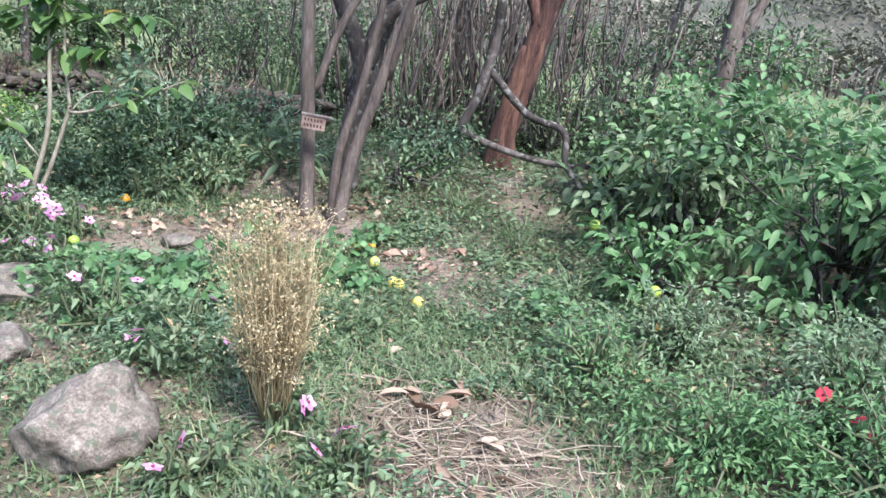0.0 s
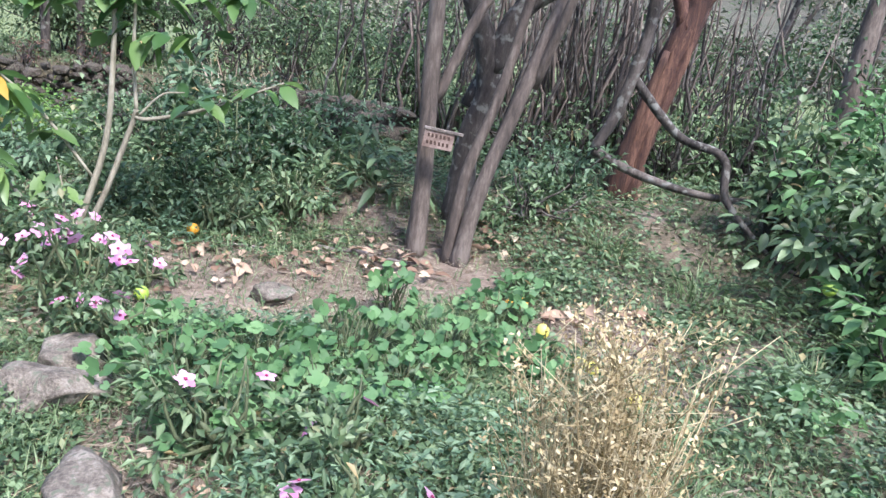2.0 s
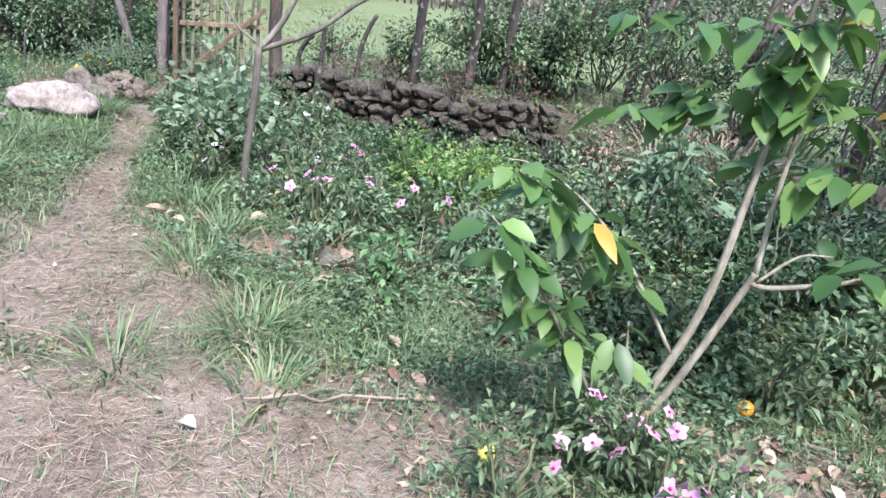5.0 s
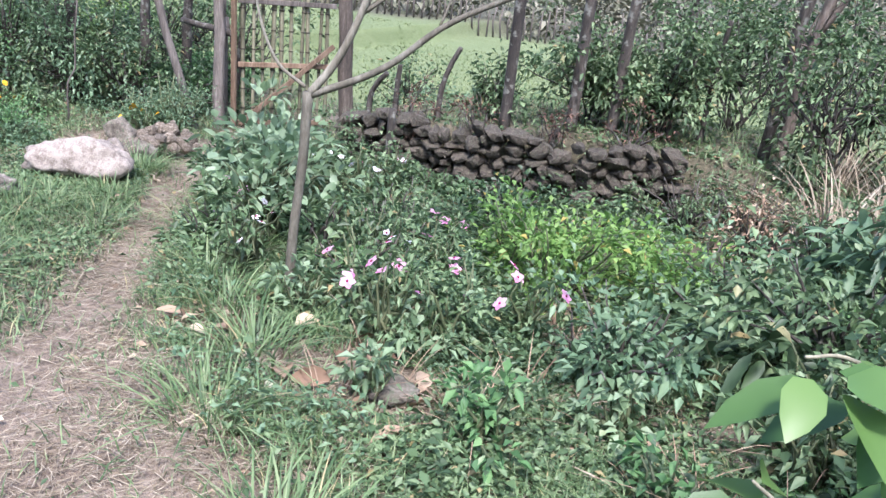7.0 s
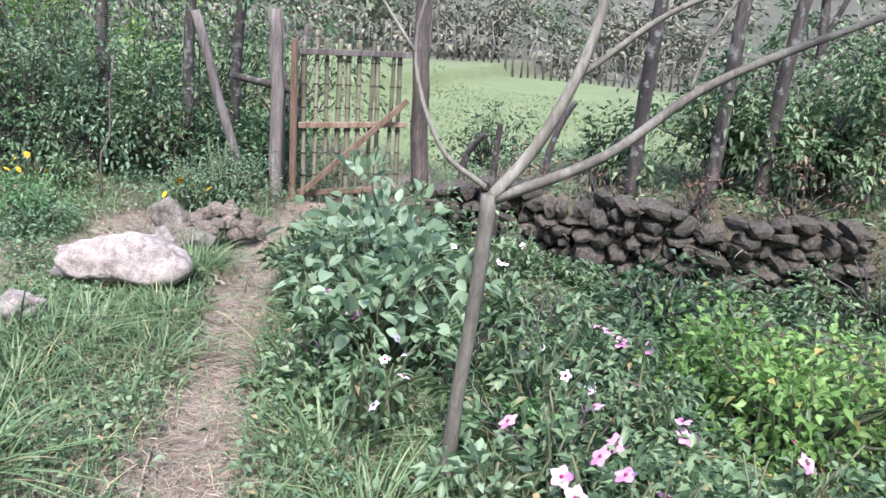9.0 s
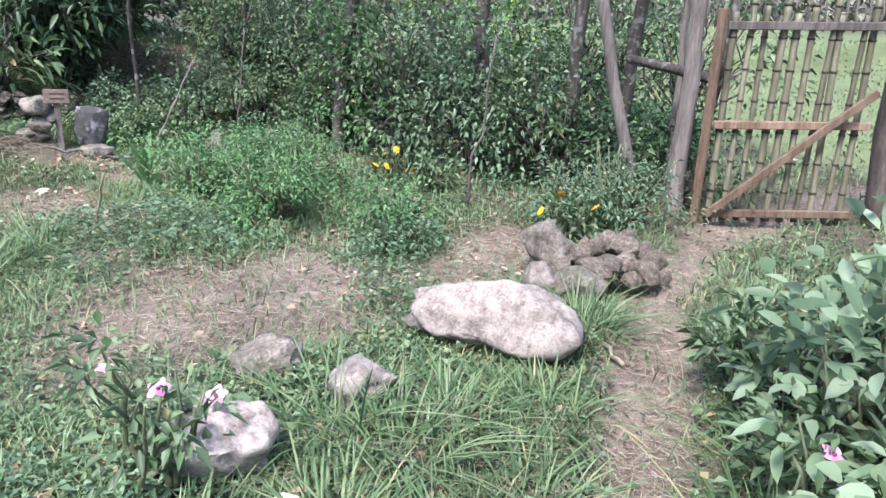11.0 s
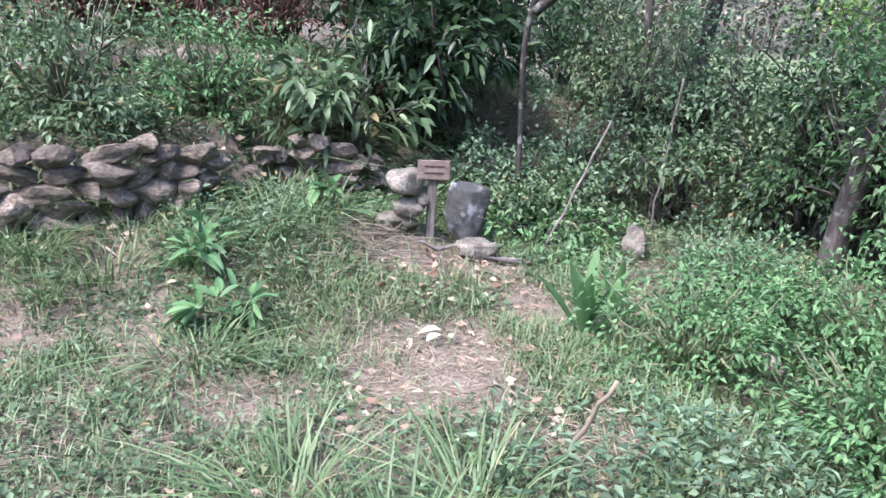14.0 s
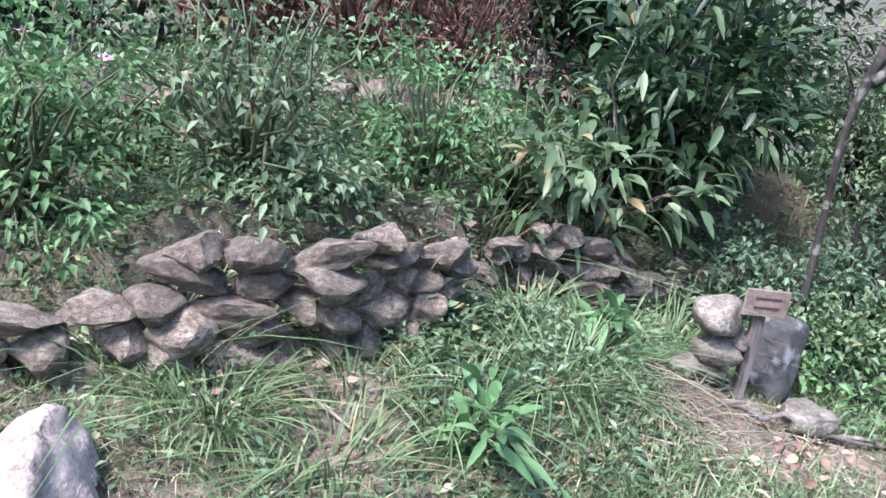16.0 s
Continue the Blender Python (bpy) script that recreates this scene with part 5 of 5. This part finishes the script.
log("gate_post", "weathered grey round gate post", (-8.16, 8.62, gz - 0.1), (-8.2, 8.66, gz + 1.45), 0.055, 0.045, GREYWOOD)
log("gate_post", "thick reddish-brown gate post trunk", (-7.42, 9.62, hz(-7.4, 9.6) - 0.1), (-7.52, 9.52, 2.6), 0.075, 0.062, BARK)
log("leaning_pole", "smooth grey pole leaning beside the gate", (-8.2, 8.38, hz(-8.2, 8.38) - 0.05), (-8.5, 8.14, 1.4), 0.04, 0.032, GREYWOOD)
log("fence_beam", "charred dark horizontal beam", (-8.1, 8.75, 0.86), (-8.75, 8.75, 0.92), 0.03, 0.03, DARKBARK, "beam")
for k, (dx, dy, lx) in enumerate(((0.07, 0.06, 0.02), (0.14, 0.1, -0.03), (0.2, 0.12, 0.06), (0.1, 0.2, 0.15), (0.26, 0.2, -0.05))):
    log("fence_stake", "rough dark stake beside the gate", (-8.2 - dx, 8.72 + dy, hz(-8.3, 8.8) - 0.08), (-8.2 - dx + lx, 8.75 + dy, 1.0 + 0.12 * k), 0.03, 0.02, DARKBARK if k % 2 else GREYWOOD, "stake")
log("fence_stub", "short rotten post at the wall end", (-6.2, 8.46, hz(-6.2, 8.4) - 0.05), (-6.18, 8.46, 0.52), 0.035, 0.03, DARKBARK)

# thin stakes
for a, b in (((-8.95, 7.62, -0.02), (-8.85, 7.72, 1.05)), ((-11.52, 6.37, 0), (-11.7, 6.85, 0.72)), ((-11.7, 7.16, 0), (-11.72, 7.3, 0.95)), ((-9.6, 5.6, 0.0), (-9.4, 5.65, 0.35))):
    a, b = np.array(a), np.array(b)
    log("garden_stake", "thin pale dry garden stake", a + [0, 0, hz(a[0], a[1]) - 0.03], b + [0, 0, hz(a[0], a[1])], 0.008, 0.006, STRAW if b[2] < 0.5 else GREYWOOD, "stake", 0.012, 0.05)
for (x0, y0), (x1, y1), r in (((-11.5, 5.62), (-11.42, 6.25), 0.012), ((-11.44, 5.95), (-11.38, 6.3), 0.01), ((-1.5, 5.48), (-0.9, 5.38), 0.013), ((-2.4, 5.3), (-1.75, 5.33), 0.009), ((-0.4, 3.05), (0.5, 3.0), 0.007), ((-0.2, 2.5), (0.6, 2.55), 0.007), ((-0.25, 3.3), (0.45, 3.45), 0.006), ((-0.3, 2.9), (0.25, 2.3), 0.006),
                              ((-3.3, 4.75), (-3.9, 4.35), 0.007), ((-4.0, 6.0), (-4.25, 5.2), 0.008), ((-3.75, 5.75), (-3.8, 5.3), 0.009), ((-7.0, 6.9), (-7.3, 7.0), 0.008), ((-5.9, 5.45), (-6.25, 5.85), 0.005), ((-11.5, 4.1), (-11.2, 4.35), 0.006)):
    log("fallen_stick", "dry fallen stick lying on the soil", (x0, y0, hz(x0, y0) + r), (x1, y1, hz(x1, y1) + r), r, r * 0.7, STRAW if r < 0.009 else GREYWOOD, "stick", 0.02, 0.1)


def twig_pile(label, at, n, size, mat, L):
    h = Heap()
    for k in range(n):
        a, q = rng.uniform(0, math.pi), rng.normal(0, size, 2)
        z = hz(at[0] + q[0], at[1] + q[1]) - hz(*at) + 0.01 + 0.1 * size * rng.uniform(0, 1.2) * math.exp(-(q @ q) / size ** 2)
        l = L * rng.uniform(0.4, 1.1) / 2
        d = np.array([math.cos(a), math.sin(a), rng.normal(0, 0.12)]) * l
        tube(h, bent((*q, z) - d, (*q, z) + d, 4, 0.05), np.linspace(0.003, 0.0015, 4) * rng.uniform(0.5, 1.3), 4)
    return solid("twig_pile", h.mesh("twigs", mat), label, "twigs", (*at, hz(*at)), kind="stuff")


twig_pile("pile of cut dry twigs and straw", (-11.42, 5.28), 190, 0.14, STRAW, 0.4)
twig_pile("flattened dry straw and stalks", (0.1, 2.75), 240, 0.26, STRAW, 0.45)
twig_pile("flattened dry straw and stalks", (0.15, 2.4), 160, 0.22, STRAW, 0.4)
twig_pile("scattered dry stalks on the bare soil", (-3.6, 6.0), 90, 0.25, STRAW, 0.3)
twig_pile("dry stalks and brown leaves", (0.05, 4.65), 90, 0.16, STRAW, 0.25)
twig_pile("dead twigs under the sign tree", (-1.1, 5.7), 90, 0.2, BARK, 0.4)


# ---- fallen leaves and fruit ----
def dry_leaves(label, at, n, size, spread, mat=LITTER):
    h = Heap()
    q = rng.normal(0, spread, (n, 2))
    z = height(at[0] + q[:, 0], at[1] + q[:, 1]) - hz(*at) + rng.uniform(0.01, 0.035, n)
    a = rng.uniform(0, 2 * math.pi, n)
    leaves(h, np.stack([q[:, 0], q[:, 1], z], 1), np.stack([np.cos(a), np.sin(a), rng.normal(0.1, 0.25, n)], 1), size * rng.uniform(0.6, 1.3, n), size * 0.5 * rng.uniform(0.7, 1.3, n), 0.25, True, 0.3)
    return solid("fallen_leaves", h.mesh("leaves", mat), label, "leaves", (*at, hz(*at)), kind="stuff")


for at, n, s, sp in (((-1.15, 5.3), 34, 0.1, 0.16), ((-0.45, 5.75), 26, 0.1, 0.14), ((-0.5, 4.85), 12, 0.09, 0.07), ((0.05, 4.7), 22, 0.11, 0.13), ((0.0, 2.9), 12, 0.12, 0.2), ((-4.45, 5.62), 18, 0.13, 0.15), ((0.1, 2.2), 12, 0.09, 0.15),
                      ((-4.2, 5.75), 10, 0.12, 0.12), ((-2.4, 4.3), 10, 0.08, 0.14), ((-11.25, 4.85), 12, 0.08, 0.1), ((-2.35, 5.5), 16, 0.08, 0.2), ((-3.3, 5.1), 8, 0.09, 0.15), ((-0.35, 3.3), 10, 0.1, 0.25), ((-1.95, 5.05), 40, 0.08, 0.22), ((-1.6, 5.2), 24, 0.07, 0.2), ((-5.3, 5.62), 10, 0.1, 0.12), ((-11.3, 5.75), 30, 0.06, 0.2), ((-4.0, 6.15), 26, 0.08, 0.2)):
    dry_leaves("curled brown and tan fallen leaves", at, n, s, sp)
for at, n, s in (((-10.94, 5.76), 3, 0.08), ((-10.56, 5.5), 3, 0.09), ((-3.9, 4.05), 1, 0.09), ((-6.95, 5.55), 1, 0.12), ((-10.9, 5.7), 2, 0.08), ((-11.85, 6.6), 1, 0.13), ((-4.75, 5.2), 1, 0.07)):
    dry_leaves("bleached pale leaf lying on the grass", at, n, s, 0.05, PALE_LEAF)
dry_leaves("large orange-yellow fallen leaf", (-11.28, 3.5), 1, 0.11, 0.01, ORANGE)
FRUIT = {"orange": dome_mesh(0.036, ORANGE, 0.95, "fruit", 3), "lemon": dome_mesh(0.032, LEMON, 1.25, "fruit", 3), "green_lemon": dome_mesh(0.034, LIME, 1.05, "fruit", 3)}
for kind, x, y, up in (("orange", -0.42, 4.78, 0.03), ("orange", -0.35, 4.83, 0.03), ("orange", -2.18, 5.36, 0.05), ("lemon", -0.29, 4.47, 0.05), ("lemon", -0.12, 4.15, 0.04), ("lemon", -0.16, 4.2, 0.03), ("green_lemon", -2.12, 4.45, 0.04), ("lemon", -3.0, 4.48, 0.05), ("green_lemon", 1.05, 4.6, 0.35), ("green_lemon", 1.25, 3.85, 0.22), ("orange", 1.3, 3.8, 0.04), ("lemon", 0.0, 3.9, 0.04)):
    solid(kind, FRUIT[kind], {"orange": "ripe orange fallen on the ground", "lemon": "yellow lemon fallen in the grass", "green_lemon": "yellow-green unripe lemon by the bush"}[kind], "fruit", (x, y, hz(x, y) + up), "fallen fruit")


# ---- sign boards ----
sign = thing("sign_board", "small carved wooden sign nailed to a trunk", "sign", (-0.86, 5.44, 0.71))
sign.rotation_euler = (radians(90), radians(6), radians(4))
part("board", box_between((-0.085, 0, 0), (0.085, 0, 0), 0.012, 0.1, BOARD), sign)
part("top_batten", box_between((-0.09, 0.055, 0.004), (0.13, 0.055, 0.004), 0.018, 0.016, GREYWOOD), sign)
for y in (0.018, -0.022):
    for x in (-0.06, -0.038, -0.016, 0.008, 0.03, 0.054):
        part("writing", box_between((x - 0.006, y, 0.0072), (x + 0.006, y + 0.002, 0.0072), 0.0025, 0.022, INK), sign)
sign = thing("sign_post", "short post with a small pale sign board", "sign", (-11.62, 5.77, hz(-11.62, 5.77)))
sign.rotation_euler = (0, radians(2), radians(82))
part("post", box_between((0, 0, -0.08), (0, 0, 0.38), 0.045, 0.03, GREYWOOD), sign)
part("board", box_between((-0.085, -0.025, 0.39), (0.085, -0.025, 0.39), 0.1, 0.014, BOARD), sign)
for z in (0.41, 0.375):
    part("writing", box_between((-0.05, -0.034, z), (0.05, -0.034, z), 0.006, 0.002, INK), sign)

slab = solid("standing_slab", stone_mesh((0.16, 0.06, 0.25), SLAB, 0.12, 4, 0.5, 77), "dark upright stone slab with a pale scar", "rock", (-11.74, 6.02, hz(-11.7, 6.0) + 0.17))
slab.rotation_euler = (radians(-14), 0, radians(80))
boulder((-11.5, 5.98), (0.1, 0.15, 0.075), BOULDER, "smooth tan stone before the slab", 0)
for k, (dy, z, s) in enumerate(((-0.02, 0.05, 0.085), (0.02, 0.15, 0.1), (-0.01, 0.27, 0.11), (0.06, 0.2, 0.08), (-0.1, 0.06, 0.08))):
    ob = solid("stacked_stone", stone_mesh((s, s * 1.1, s * 0.75), BOULDER, 0.22, 3, 0.5, 90 + k), "stone stacked beside the sign post", "rock", (-11.66, 5.66 + dy, hz(-11.66, 5.66) + z), "stacked stones")


# ---- beyond the garden ----
hp = Heap()
n = 0
for k in range(1200):
    a, d = rng.uniform(-0.2, 3.6), 20.0 + 50 * rng.uniform(0, 1) ** 1.6
    x, y = -4 + d * math.cos(a), 6 + d * math.sin(a)
    z, s = hz(x, y), rng.uniform(0.35, 1.0) * (0.6 + d / 40)
    m = 75
    o = unit(rng.normal(0, 1, (m, 3))) * rng.uniform(0.3, 1, (m, 1)) * [s, s, s * 0.75]
    leaves(hp, (x, y, z + s * 0.55) + o, o + rng.normal(0, 0.4, (m, 3)), s * 0.3, s * 0.15, 0.2)
solid("hill_scrub", hp.mesh("hill_scrub", HILLSCRUB), "dry grey-green scrub covering the far hillside", "scrub", kind="stuff")
hp = Heap()
for k in range(260):
    a = math.pi * (0.05 + 0.9 * k / 259)
    x, y = -4 + 18.8 * math.cos(a), 6 + 18.8 * math.sin(a)
    z = hz(x, y)
    tube(hp, [(x, y, z - 0.1), (x + rng.normal(0, 0.04), y, z + 0.4), (x + rng.normal(0, 0.06), y, z + rng.uniform(0.6, 1.1))], (0.03, 0.027, 0.02), 5)
solid("field_fence", hp.mesh("field_fence", GREYWOOD), "far line of weathered fence posts round the meadow", "fence", kind="stuff")
for k in range(34):
    a = math.pi * (0.02 + 0.95 * k / 33)
    d = rng.uniform(20, 25)
    x, y = -4 + d * math.cos(a), 6 + d * math.sin(a)
    bush("hazy green tree at the foot of the hill", (x, y), (0.9, 0.9, 0.8), 420, HILLSCRUB if k % 3 else GREEN, 0.16, 0.08, 18, 5, name="far_tree", lift=0.9, group="far trees")
